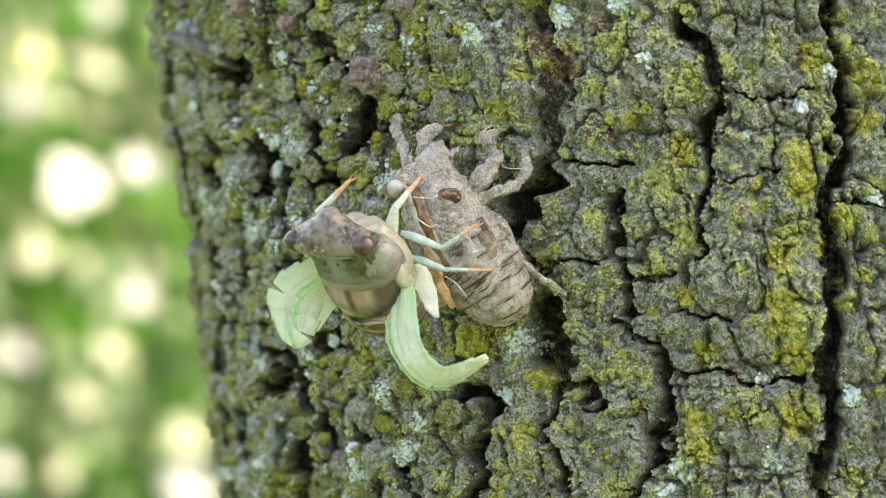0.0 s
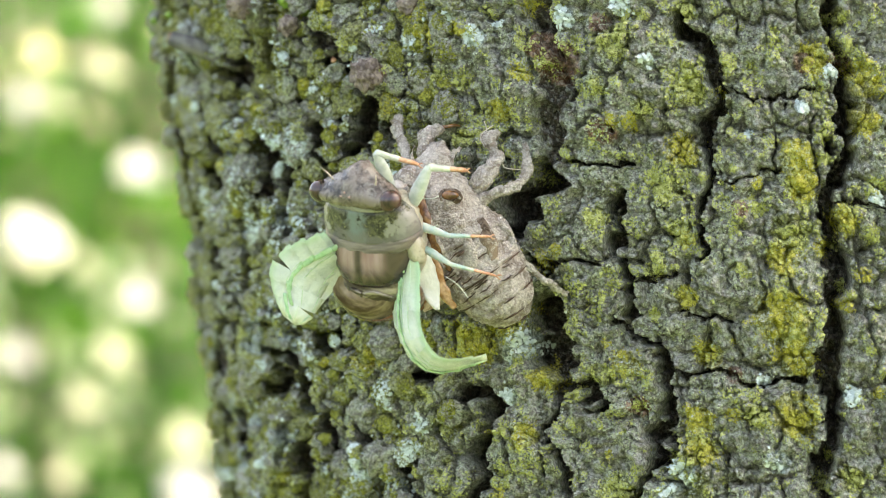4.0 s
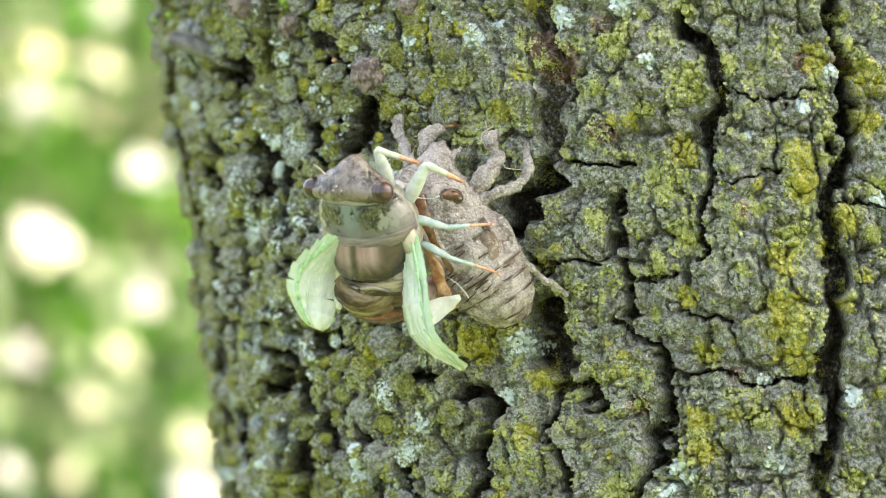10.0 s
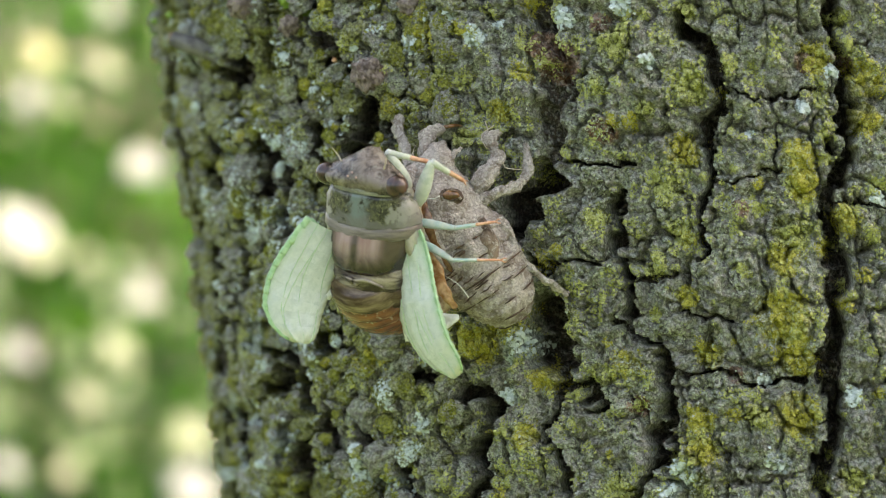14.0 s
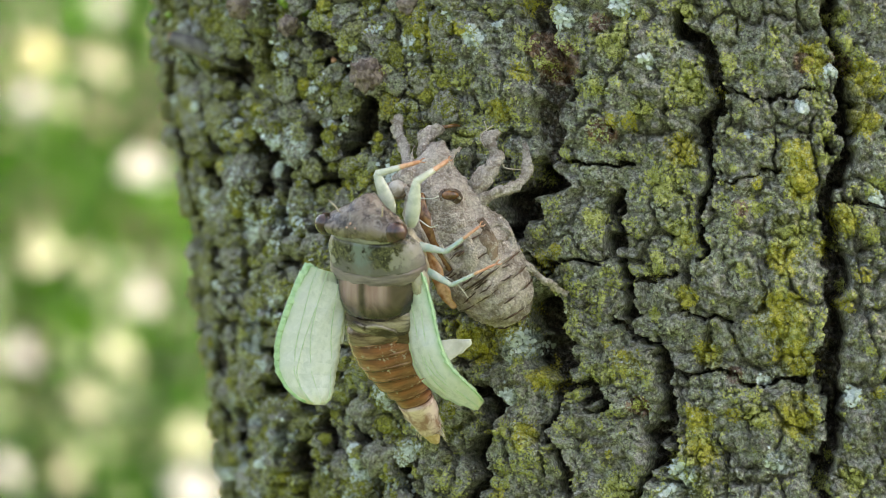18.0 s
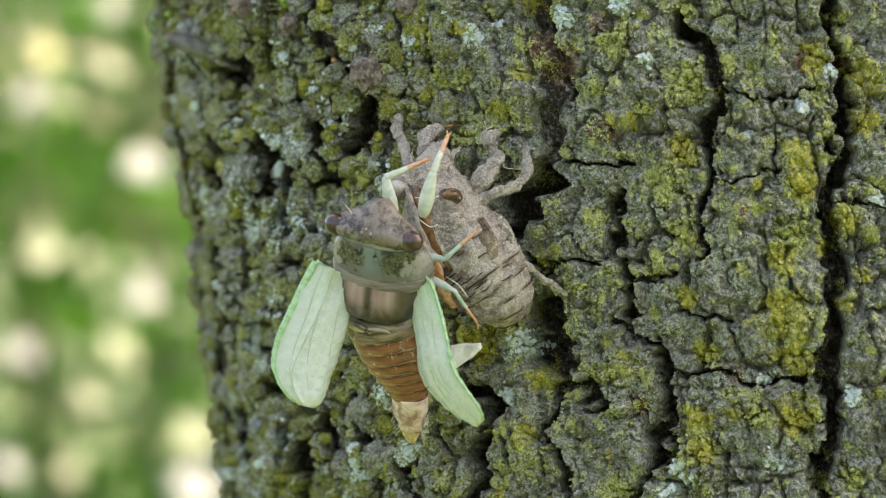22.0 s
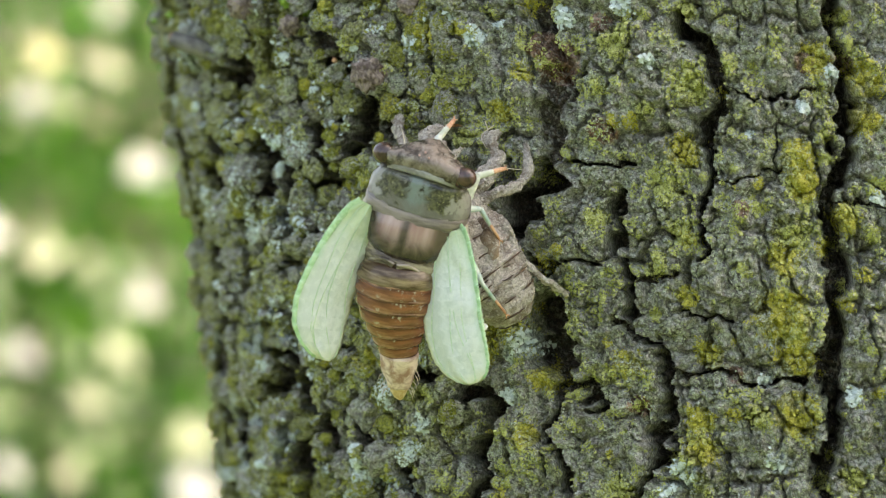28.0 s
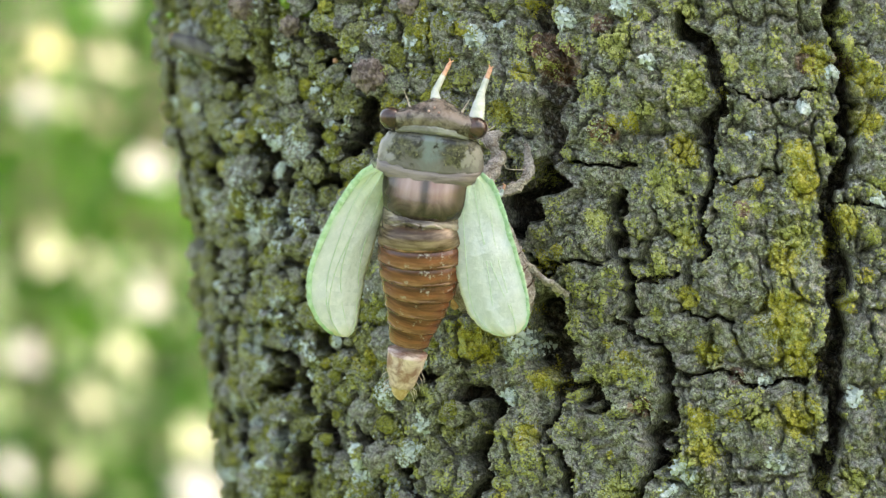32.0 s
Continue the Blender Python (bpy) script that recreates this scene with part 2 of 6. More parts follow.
GRASS = plain("grass", (0.028, 0.062, 0.012), (0.075, 0.115, 0.03), 7, 0.9, 0.5, 60, 0.02)
TWIG = plain("twig", (0.08, 0.06, 0.04), (0.2, 0.16, 0.11), 60, 0.8, 0.4, 300, 0.001)
STUB = plain("weathered_twig", (0.07, 0.065, 0.065), (0.21, 0.195, 0.185), 500, 0.8, 0.6, 1500, 0.0002)
BRONZE = plain("bronze_skin", (0.07, 0.038, 0.02), (0.38, 0.275, 0.18), 420, 0.22, 0.5, 1500, 0.0001, 0.36, 0.68, (0.3, 0.3, 2.4), Metallic=0.25)
STREAK = bloom("streaked_shell", (0.06, 0.034, 0.02), (0.30, 0.21, 0.15), (0.56, 0.49, 0.42), 0.95, 0.5, 0.0003)
MUD = bloom("dried_mud_shell", (0.36, 0.285, 0.235), (0.74, 0.65, 0.575), (0.85, 0.77, 0.70), 0.8, 0.9, 0.0006, 2200)
AMBER = plain("amber_shell", (0.085, 0.032, 0.010), (0.27, 0.125, 0.048), 900, 0.14, 0.3, 2500, 0.00006, Coat_Weight=0.5, Coat_Roughness=0.05)
HEAD = bloom("head_skin", (0.032, 0.022, 0.017), (0.25, 0.195, 0.16), (0.42, 0.375, 0.32), 0.45, 0.2, 0.00018)
PRONOTUM = pronotum_material()
COLLAR = plain("collar_skin", (0.14, 0.108, 0.10), (0.29, 0.235, 0.215), 500, 0.3, 0.3, 1500, 0.00006, stretch=(0.4, 0.4, 3), Coat_Weight=0.3, Coat_Roughness=0.2)
TEAL = plain("pale_teal_skin", (0.21, 0.195, 0.19), (0.42, 0.395, 0.385), 600, 0.3, 0.3)
MOSS = lichen_material("olive_moss", (0.12, 0.125, 0.022), (0.37, 0.37, 0.085))
MESO = mesonotum_material()
SCAR = plain("broken_wood", (0.22, 0.14, 0.08), (0.42, 0.30, 0.19), 500, 0.8, 0.5)
SCUT = plain("scutellum_skin", (0.07, 0.05, 0.04), (0.50, 0.41, 0.34), 600, 0.2, 0.8, 1000, 0.0002, 0.36, 0.68, (0.4, 0.4, 1.8), Metallic=0.35)
ABDOMEN = abdomen_material()
ABDO_EDGE = plain("segment_margin", (0.11, 0.034, 0.017), (0.42, 0.21, 0.12), 900, 0.18, 0.5, stretch=(0.4, 0.4, 2), Coat_Weight=0.5, Coat_Roughness=0.1)
TAIL = plain("tail_skin", (0.38, 0.20, 0.15), (0.84, 0.66, 0.58), 600, 0.36, 0.6)
TAIL_TIP = plain("tail_tip_skin", (0.55, 0.36, 0.16), (0.75, 0.58, 0.36), 1500, 0.5, 0.5)
EYE = plain("eye_skin", (0.02, 0.011, 0.009), (0.10, 0.05, 0.04), 500, 0.12, 0.05, 3000, 0.00002, Coat_Weight=0.4, Coat_Roughness=0.05)
OCELLUS = plain("ocellus_skin", (0.5, 0.3, 0.26), (0.65, 0.42, 0.36), 2000, 0.1, 0.05)
VENTER = plain("pale_underside", (0.30, 0.27, 0.20), (0.52, 0.47, 0.37), 700, 0.35, 0.6, Subsurface_Weight=0.3, Subsurface_Radius=(0.003, 0.002, 0.001), Subsurface_Scale=0.4)
AMBER_SKIN = plain("amber_membrane", (0.36, 0.14, 0.045), (0.78, 0.50, 0.29), 500, 0.2, 0.7, 1200, 0.0002, Coat_Weight=0.5, Coat_Roughness=0.1)
CLEAR = plain("clear_eye_cover", (0.30, 0.25, 0.21), (0.52, 0.47, 0.43), 500, 0.08, 0.1, 1200, 0.00005, Coat_Weight=0.7, Coat_Roughness=0.04)
LEG = plain("pale_leg", (0.50, 0.54, 0.44), (0.68, 0.69, 0.60), 800, 0.32, 0.4, Subsurface_Weight=0.3, Subsurface_Radius=(0.003, 0.003, 0.002), Subsurface_Scale=0.4)
LEG_TEAL = plain("teal_leg", (0.33, 0.47, 0.44), (0.56, 0.60, 0.53), 800, 0.35, 0.3, Subsurface_Weight=0.3, Subsurface_Radius=(0.003, 0.003, 0.002), Subsurface_Scale=0.4)
ORANGE = plain("orange_foot", (0.55, 0.24, 0.13), (0.74, 0.43, 0.27), 1500, 0.4, 0.3)
WING = membrane("wing_skin", (0.69, 0.74, 0.69), (0.84, 0.87, 0.83), 0.0)
VEIN = plain("wing_vein", (0.33, 0.56, 0.30), (0.50, 0.70, 0.45), 1500, 0.35, 0.5, 2500, 0.0001)
VEIN_PALE = plain("fine_vein", (0.50, 0.66, 0.46), (0.66, 0.76, 0.58), 1500, 0.35, 0.3)
PAD = membrane("hind_wing_skin", (0.76, 0.77, 0.68), (0.90, 0.90, 0.83), 0.0)
HAIR = plain("pale_hair", (0.55, 0.45, 0.35), (0.7, 0.6, 0.5), 2000, 0.6, 0.1)
# two weaker glint colours, one dull green and one yellow
DIM_GLINT = plain("dim_glint_leaf", (0.065, 0.105, 0.034), (0.11, 0.155, 0.055), 40, 0.5, 0.1, 200, 0.0005)
YELLOW_GLINT = plain("yellow_glint_leaf", (0.14, 0.15, 0.018), (0.21, 0.215, 0.034), 40, 0.5, 0.1, 200, 0.0005)
BROWN = plain("dark_brown_shell", (0.05, 0.026, 0.014), (0.14, 0.075, 0.045), 900, 0.35, 0.4)
SCALE = plain("bud_scale", (0.12, 0.085, 0.07), (0.38, 0.30, 0.255), 1100, 0.85, 0.9, 2400, 0.0004)
BUD = plain("green_bud", (0.10, 0.20, 0.02), (0.26, 0.40, 0.06), 700, 0.4, 0.3)


# ---- building helpers ----
def part(name, bm, material, parent=None, label="", smooth=True):
    """Links a bmesh as one mesh object under a thing or a part."""
    me = bpy.data.meshes.new(name)
    bm.normal_update()
    bm.to_mesh(me)
    bm.free()
    me.materials.append(material)
    if smooth:
        me.polygons.foreach_set("use_smooth", [True] * len(me.polygons))
    ob = new(name, me)
    ob.parent = parent
    return tagged(ob, label)


def array_mesh(name, verts, faces, material, attrs=None, smooth=True):
    """A mesh from number arrays (quads or triangles), with float attributes per vertex."""
    me = bpy.data.meshes.new(name)
    k = faces.shape[1]
    me.vertices.add(len(verts)), me.loops.add(faces.size), me.polygons.add(len(faces))
    me.vertices.foreach_set("co", np.ascontiguousarray(verts, np.float32).ravel())
    me.loops.foreach_set("vertex_index", np.ascontiguousarray(faces, np.int32).ravel())
    me.polygons.foreach_set("loop_start", np.arange(0, faces.size, k, dtype=np.int32))
    me.polygons.foreach_set("loop_total", np.full(len(faces), k, np.int32))
    me.polygons.foreach_set("use_smooth", np.full(len(faces), smooth))
    for key, values in (attrs or {}).items():
        me.attributes.new(key, "FLOAT", "POINT").data.foreach_set("value", np.ascontiguousarray(values, np.float32))
    me.update(calc_edges=True)
    me.materials.append(material)
    return me


def plan(px, py, h=0.0):
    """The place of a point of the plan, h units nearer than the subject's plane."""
    y = -h * U
    f = (EYE_DIST + y) / EYE_DIST
    return Vector(((px - 784) * U * f, y, (441 - py) * U * f))


def leaf_cloud(name, centers, size, material, rng, parent=None):
    """Many pointed, folded leaves as one mesh."""
    m = len(centers)
    d = rng.normal(0, 1, (m, 3)) + np.array([0, 0, -0.5])
    d /= np.linalg.norm(d, axis=1, keepdims=True)
    w = np.cross(d, rng.normal(0, 1, (m, 3)) + np.array([0, -0.6, 0.6]))
    w /= np.linalg.norm(w, axis=1, keepdims=True)
    nrm = np.cross(d, w)
    shape = [(0, 0, 0), (0.25, 0.20, 0.05), (0.6, 0.24, 0.03), (1, 0, -0.08), (0.6, -0.24, 0.03), (0.25, -0.20, 0.05), (0.5, 0, -0.05)]
    verts = np.stack([centers + size[:, None] * (a * d + b * w + c * nrm) for a, b, c in shape], 1).reshape(-1, 3)
    tri = np.array([(0, 6, 1), (1, 6, 2), (2, 6, 3), (3, 6, 4), (4, 6, 5), (5, 6, 0)])
    faces = (np.arange(m)[:, None, None] * 7 + tri[None]).reshape(-1, 3)
    ob = new(name, array_mesh(name, verts, faces, material, smooth=False))
    ob.parent = parent
    return ob


def tube(bm, pts, radii, n=10, flat=1.0, rough=0.0, seed=0):
    """A tapered tube along points, closed at both ends."""
    rng = random.Random(seed)
    rings, up = [], Vector((0.31, 0.87, 0.37)).normalized()
    for i, p in enumerate(pts):
        d = (pts[min(i + 1, len(pts) - 1)] - pts[max(i - 1, 0)]).normalized()
        x = d.cross(up).normalized()
        y = d.cross(x)
        ring = []
        for k in range(n):
            a = 2 * math.pi * k / n
            r = radii[i] * (1 + rough * (rng.random() - 0.5))
            ring.append(bm.verts.new(p + x * (r * math.cos(a)) + y * (r * flat * math.sin(a))))
        rings.append(ring)
    for i in range(len(rings) - 1):
        for k in range(n):
            bm.faces.new((rings[i][k], rings[i][(k + 1) % n], rings[i + 1][(k + 1) % n], rings[i + 1][k]))
    bm.faces.new(rings[0][::-1]), bm.faces.new(rings[-1])
    return bm


def smooth_path(pts, k=4):
    """Points along a soft curve through pts."""
    out = []
    for i in range(len(pts) - 1):
        p0, p1, p2, p3 = pts[max(i - 1, 0)], pts[i], pts[i + 1], pts[min(i + 2, len(pts) - 1)]
        for j in range(k):
            t = j / k
            out.append(0.5 * ((2 * p1) + (p2 - p0) * t + (2 * p0 - 5 * p1 + 4 * p2 - p3) * t * t + (3 * p1 - p0 - 3 * p2 + p3) * t ** 3))
    return out + [pts[-1]]


def spread(values, k=4):
    xs = np.linspace(0, len(values) - 1, (len(values) - 1) * k + 1)
    return list(np.interp(xs, range(len(values)), values))


def ball(bm, c, rx, ry, rz, turn=None, seg=20, rings=12):
    m = Matrix.Translation(c) @ (turn or Matrix()) @ Matrix.Diagonal((rx, ry, rz, 1))
    bmesh.ops.create_uvsphere(bm, u_segments=seg, v_segments=rings, radius=1, matrix=m)
    return bm


def rumple(bm, amount, scale, seed=0):
    """Small dents and lumps, along the normals."""
    bm.normal_update()
    for v in bm.verts:
        v.co += v.normal * amount * noise.fractal(v.co * scale + Vector((seed, 0, 0)), 0.8, 2, 4)
    return bm


# ---- noise on arrays ----
PERM = np.random.default_rng(7).permutation(512)
RAND = np.random.default_rng(8).random((4, 512))


def cell_hash(ix, iy, seed):
    return PERM[(PERM[(ix + seed * 37) & 511] + iy) & 511]


def value_noise(x, y, seed=0):
    ix, iy = np.floor(x).astype(int), np.floor(y).astype(int)
    fx, fy = x - ix, y - iy
    fx, fy = fx * fx * (3 - 2 * fx), fy * fy * (3 - 2 * fy)
    a, b = RAND[0][cell_hash(ix, iy, seed)], RAND[0][cell_hash(ix + 1, iy, seed)]
    c, d = RAND[0][cell_hash(ix, iy + 1, seed)], RAND[0][cell_hash(ix + 1, iy + 1, seed)]
    return (a + (b - a) * fx) * (1 - fy) + (c + (d - c) * fx) * fy


def fractal(x, y, seed=0, octaves=4, gain=0.5):
    total, amp, norm = 0.0, 1.0, 0.0
    for o in range(octaves):
        total = total + amp * value_noise(x * 2 ** o + 13.7 * o, y * 2 ** o + 5.1 * o, seed + o)
        norm += amp
        amp *= gain
    return total / norm


def worley(x, y, seed=0):
    """Distances to the nearest and second nearest of scattered points, and the nearest one's number."""
    ix, iy = np.floor(x).astype(int), np.floor(y).astype(int)
    f1, f2 = np.full(x.shape, 9.0), np.full(x.shape, 9.0)
    who = np.zeros(x.shape, int)
    for dx in (-1, 0, 1):
        for dy in (-1, 0, 1):
            h = cell_hash(ix + dx, iy + dy, seed)
            d = np.hypot(ix + dx + 0.15 + 0.7 * RAND[1][h] - x, iy + dy + 0.15 + 0.7 * RAND[2][h] - y)
            near = d < f1
            f2 = np.where(near, f1, np.minimum(f2, d))
            who = np.where(near, (ix + dx) * 1000 + iy + dy, who)
            f1 = np.where(near, d, f1)
    return f1, f2, who


def step(v, lo, hi):
    k = np.clip((v - lo) / (hi - lo), 0, 1)
    return k * k * (3 - 2 * k)


# ---- the trunk: a leaning cylinder with furrowed bark ----
TR, TCX, TCY = 0.090, 0.0525, 0.070


def axis_x(z):
    return TCX + 0.0009 - 0.0127 * np.tanh(np.asarray(z) / 0.1)


def bark_spot(px, py):
    """Where the plan's sight line meets the smooth trunk: arc length and height, in metres."""
    px, py = np.asarray(px, float), np.asarray(py, float)
    dx, dz = (px - 784) * U / EYE_DIST, (441 - py) * U / EYE_DIST
    z = np.zeros_like(px)
    for _ in range(6):
        cx = axis_x(z)
        a, b, c = dx * dx + 1, -2 * (dx * cx + (TCY + EYE_DIST)), cx * cx + (TCY + EYE_DIST) ** 2 - TR * TR
        k = (-b - np.sqrt(np.maximum(b * b - 4 * a * c, 0))) / (2 * a)
        z = dz * k
    th = np.arctan2(dx * k - cx, TCY + EYE_DIST - k)
    return th * TR, z


# furrows: plan points, half width, depth in mm
MAIN_FURROWS = [
    ([(1466, -40), (1470, 20), (1480, 70), (1500, 135), (1500, 215), (1478, 300), (1464, 390)], 12, 6.5),
    ([(1464, 390), (1480, 460), (1484, 540), (1488, 610), (1490, 680), (1474, 750), (1462, 820), (1456, 930)], 15, 7),
    ([(1462, 430), (1466, 520), (1466, 610), (1462, 680)], 10, 4),
    ([(1196, 36), (1212, 46), (1226, 54)], 13, 7), ([(1226, 54), (1250, 82), (1278, 136)], 15, 4),
    ([(1278, 136), (1270, 180), (1248, 215), (1258, 270), (1266, 310), (1248, 350), (1236, 400), (1230, 460)], 8, 5),
    ([(1252, 225), (1264, 305)], 9, 5),
]
MIDDLE_FURROWS = [
    ([(1075, 330), (1088, 400), (1088, 450), (1108, 520), (1128, 580), (1160, 625)], 9, 5),
    ([(1160, 625), (1174, 690), (1170, 750), (1168, 780), (1148, 840), (1122, 900)], 11, 6),
    ([(945, -30), (962, 50), (992, 110), (978, 170), (962, 230), (972, 300)], 18, 2.6),
    ([(972, 300), (940, 335), (905, 385), (890, 400)], 24, 8),
    ([(1000, 270), (1040, 282), (1080, 296), (1105, 285), (1130, 290)], 7, 3),
    ([(950, 535), (978, 590), (988, 640)], 20, 7.5),
    ([(958, 548), (972, 600), (962, 650)], 17, 7),
    ([(985, 640), (985, 700), (972, 770), (1000, 840), (990, 900)], 8, 4),
]
CROSS_CRACKS = [
    ([(1288, 166), (1340, 170), (1390, 166), (1440, 160)], 3, 1.8),
    ([(1276, 306), (1330, 312), (1385, 304)], 3, 1.5),
    ([(1190, 560), (1240, 568), (1290, 562)], 4, 2),
    ([(1175, 668), (1230, 676), (1290, 668), (1350, 674), (1430, 668)], 5, 2.6),
    ([(1000, 686), (1050, 692), (1062, 720)], 9, 4),
    ([(1480, 362), (1530, 362), (1600, 366)], 4, 2),
    ([(930, 455), (965, 470), (1010, 462), (1060, 470)], 6, 3),
    ([(1095, 490), (1150, 506), (1200, 500)], 4, 2),
    ([(1040, 728), (1060, 730), (1072, 726)], 9, 5), ([(1090, 560), (1120, 590)], 5, 2.5),
]
FLANK_FURROWS = [
    ([(815, 690), (858, 700), (872, 720), (858, 770), (850, 830), (842, 900)], 15, 6),
    ([(690, 800), (715, 840), (735, 900)], 12, 4),
    ([(500, 200), (512, 300), (505, 380)], 10, 5),
    ([(536, 640), (548, 710), (538, 790), (545, 900)], 15, 6),
    ([(462, 250), (468, 330), (458, 420)], 11, 3.5),
    ([(395, 560), (392, 680), (410, 780), (404, 900)], 11, 4),
    ([(318, 90), (322, 170), (340, 260), (352, 380)], 12, 4),
    ([(560, 40), (590, 95), (640, 140), (668, 190), (705, 240)], 13, 4.5),
    ([(400, 130), (470, 170), (520, 190), (590, 205)], 7, 4),
    ([(640, 190), (650, 250), (600, 300), (560, 330)], 14, 4.5),
]
FLANK_PITS = [
    ([(322, 150), (326, 210)], 15, 7), ([(378, 250), (384, 330)], 13, 6), ([(468, 270), (472, 330)], 15, 7), ([(496, 620), (506, 690)], 16, 7),
    ([(398, 575), (402, 640)], 12, 5), ([(575, 600), (592, 650)], 16, 6), ([(632, 170), (640, 230)], 15, 6), ([(588, 740), (600, 800)], 13, 5),
    ([(425, 730), (430, 800)], 12, 5), ([(372, 430), (378, 520)], 11, 5), ([(432, 420), (440, 500)], 11, 5), ([(415, 90), (425, 140)], 12, 5),
    ([(545, 215), (556, 290)], 13, 6), ([(640, 730), (650, 790)], 13, 5), ([(355, 640), (362, 740)], 10, 5), ([(700, 660), (760, 668)], 10, 5),
]
FURROWS = MAIN_FURROWS + MIDDLE_FURROWS + CROSS_CRACKS + FLANK_FURROWS + FLANK_PITS
# patches of lichen: plan place and radius
YELLOW_SPOTS = [(1385, 560, 58), (1410, 635, 42), (1412, 735, 46), (1240, 800, 32), (1238, 745, 30), (1412, 275, 36), (1420, 322, 34),
                (1532, 210, 34), (1530, 140, 36), (1495, 390, 26), (655, 630, 34), (840, 610, 40), (890, 575, 34), (1252, 630, 30),
                (1215, 525, 24), (1440, 105, 32), (1388, 460, 34), (1210, 270, 32), (740, 55, 34), (885, 195, 22), (962, 668, 28),
                (932, 770, 26), (1110, 645, 28)]
OLIVE_SPOTS = [(770, 150, 30), (1090, 75, 34), (1220, 160, 30), (1060, 665, 24), (1200, 410, 24), (1180, 335, 30), (1400, 412, 38),
               (1000, 560, 24), (490, 850, 20), (430, 590, 22), (540, 150, 18), (425, 165, 18), (660, 185, 15), (1055, 385, 18),
               (1140, 195, 22), (1230, 860, 28), (1090, 870, 30), (745, 700, 24), (790, 760, 26), (560, 290, 18), (1340, 740, 26),
               (1510, 850, 26), (1180, 820, 20), (640, 310, 18), (1480, 30, 24), (1210, 20, 20), (820, 245, 22), (1060, 150, 20), (1162, 465, 22), (1150, 485, 12)]
PALE_SPOTS = [(842, 68, 20), (790, 22, 20), (728, 78, 20), (918, 612, 32), (902, 630, 17), (1378, 820, 24), (648, 832, 30), (700, 862, 22),
              (1208, 840, 30), (1182, 870, 20), (1000, 30, 20), (1100, 12, 20), (1474, 125, 14), (1420, 190, 14), (1325, 236, 11),
              (1510, 702, 17), (1152, 112, 14), (902, 700, 18), (470, 250, 20), (525, 395, 22), (742, 750, 18), (880, 42, 11), (1350, 678, 13),
              (1555, 355, 16)]
RED_SPOTS = [(668, 130, 26), (440, 15, 26), (515, 45, 20), (985, 110, 45), (955, 80, 30), (1070, 230, 28), (1310, 370, 18), (1300, 665, 18), (1425, 110, 22), (1130, 720, 22), (1490, 110, 24), (1060, 40, 20)]


# knobs and burls: plan place, radius, height in mm
LUMPS = [(674, 130, 30, 3.4), (590, 50, 48, 3.6), (640, 80, 40, 2.0), (345, 78, 46, 3.0), (300, 72, 34, 2.5), (455, 18, 30, 2.5), (910, 150, 45, 1.8), (1075, 230, 34, 1.6),
         (1150, 110, 90, 1.8), (930, 800, 60, 1.8), (1020, 395, 80, 1.8), (1400, 560, 90, 1.2), (560, 450, 40, 2.4), (620, 780, 40, 2.0), (450, 330, 40, 2.2), (1310, 370, 20, 1.4)]


def across(s):
    """Arc length as seen from the front: the plates on the flank are as much wider round the trunk."""
    th = (np.asarray(s, float) / TR + math.pi) % (2 * math.pi) - math.pi
    lim = 1.27
    return TR * np.where(np.abs(th) < lim, np.sin(th), np.sign(th) * (math.sin(lim) + 0.30 * (np.abs(th) - lim)))


def field(spots, s, z):
    """How strongly each place lies in one of the patches, 0 to 1."""
    total = np.zeros(s.shape)
    for px, py, r in spots:
        cs, cz = bark_spot(px, py)
        total = np.maximum(total, 1 - step(np.hypot(across(s) - across(cs), z - cz) / (r * U * 1.1), 0.35, 1.25))
    return total


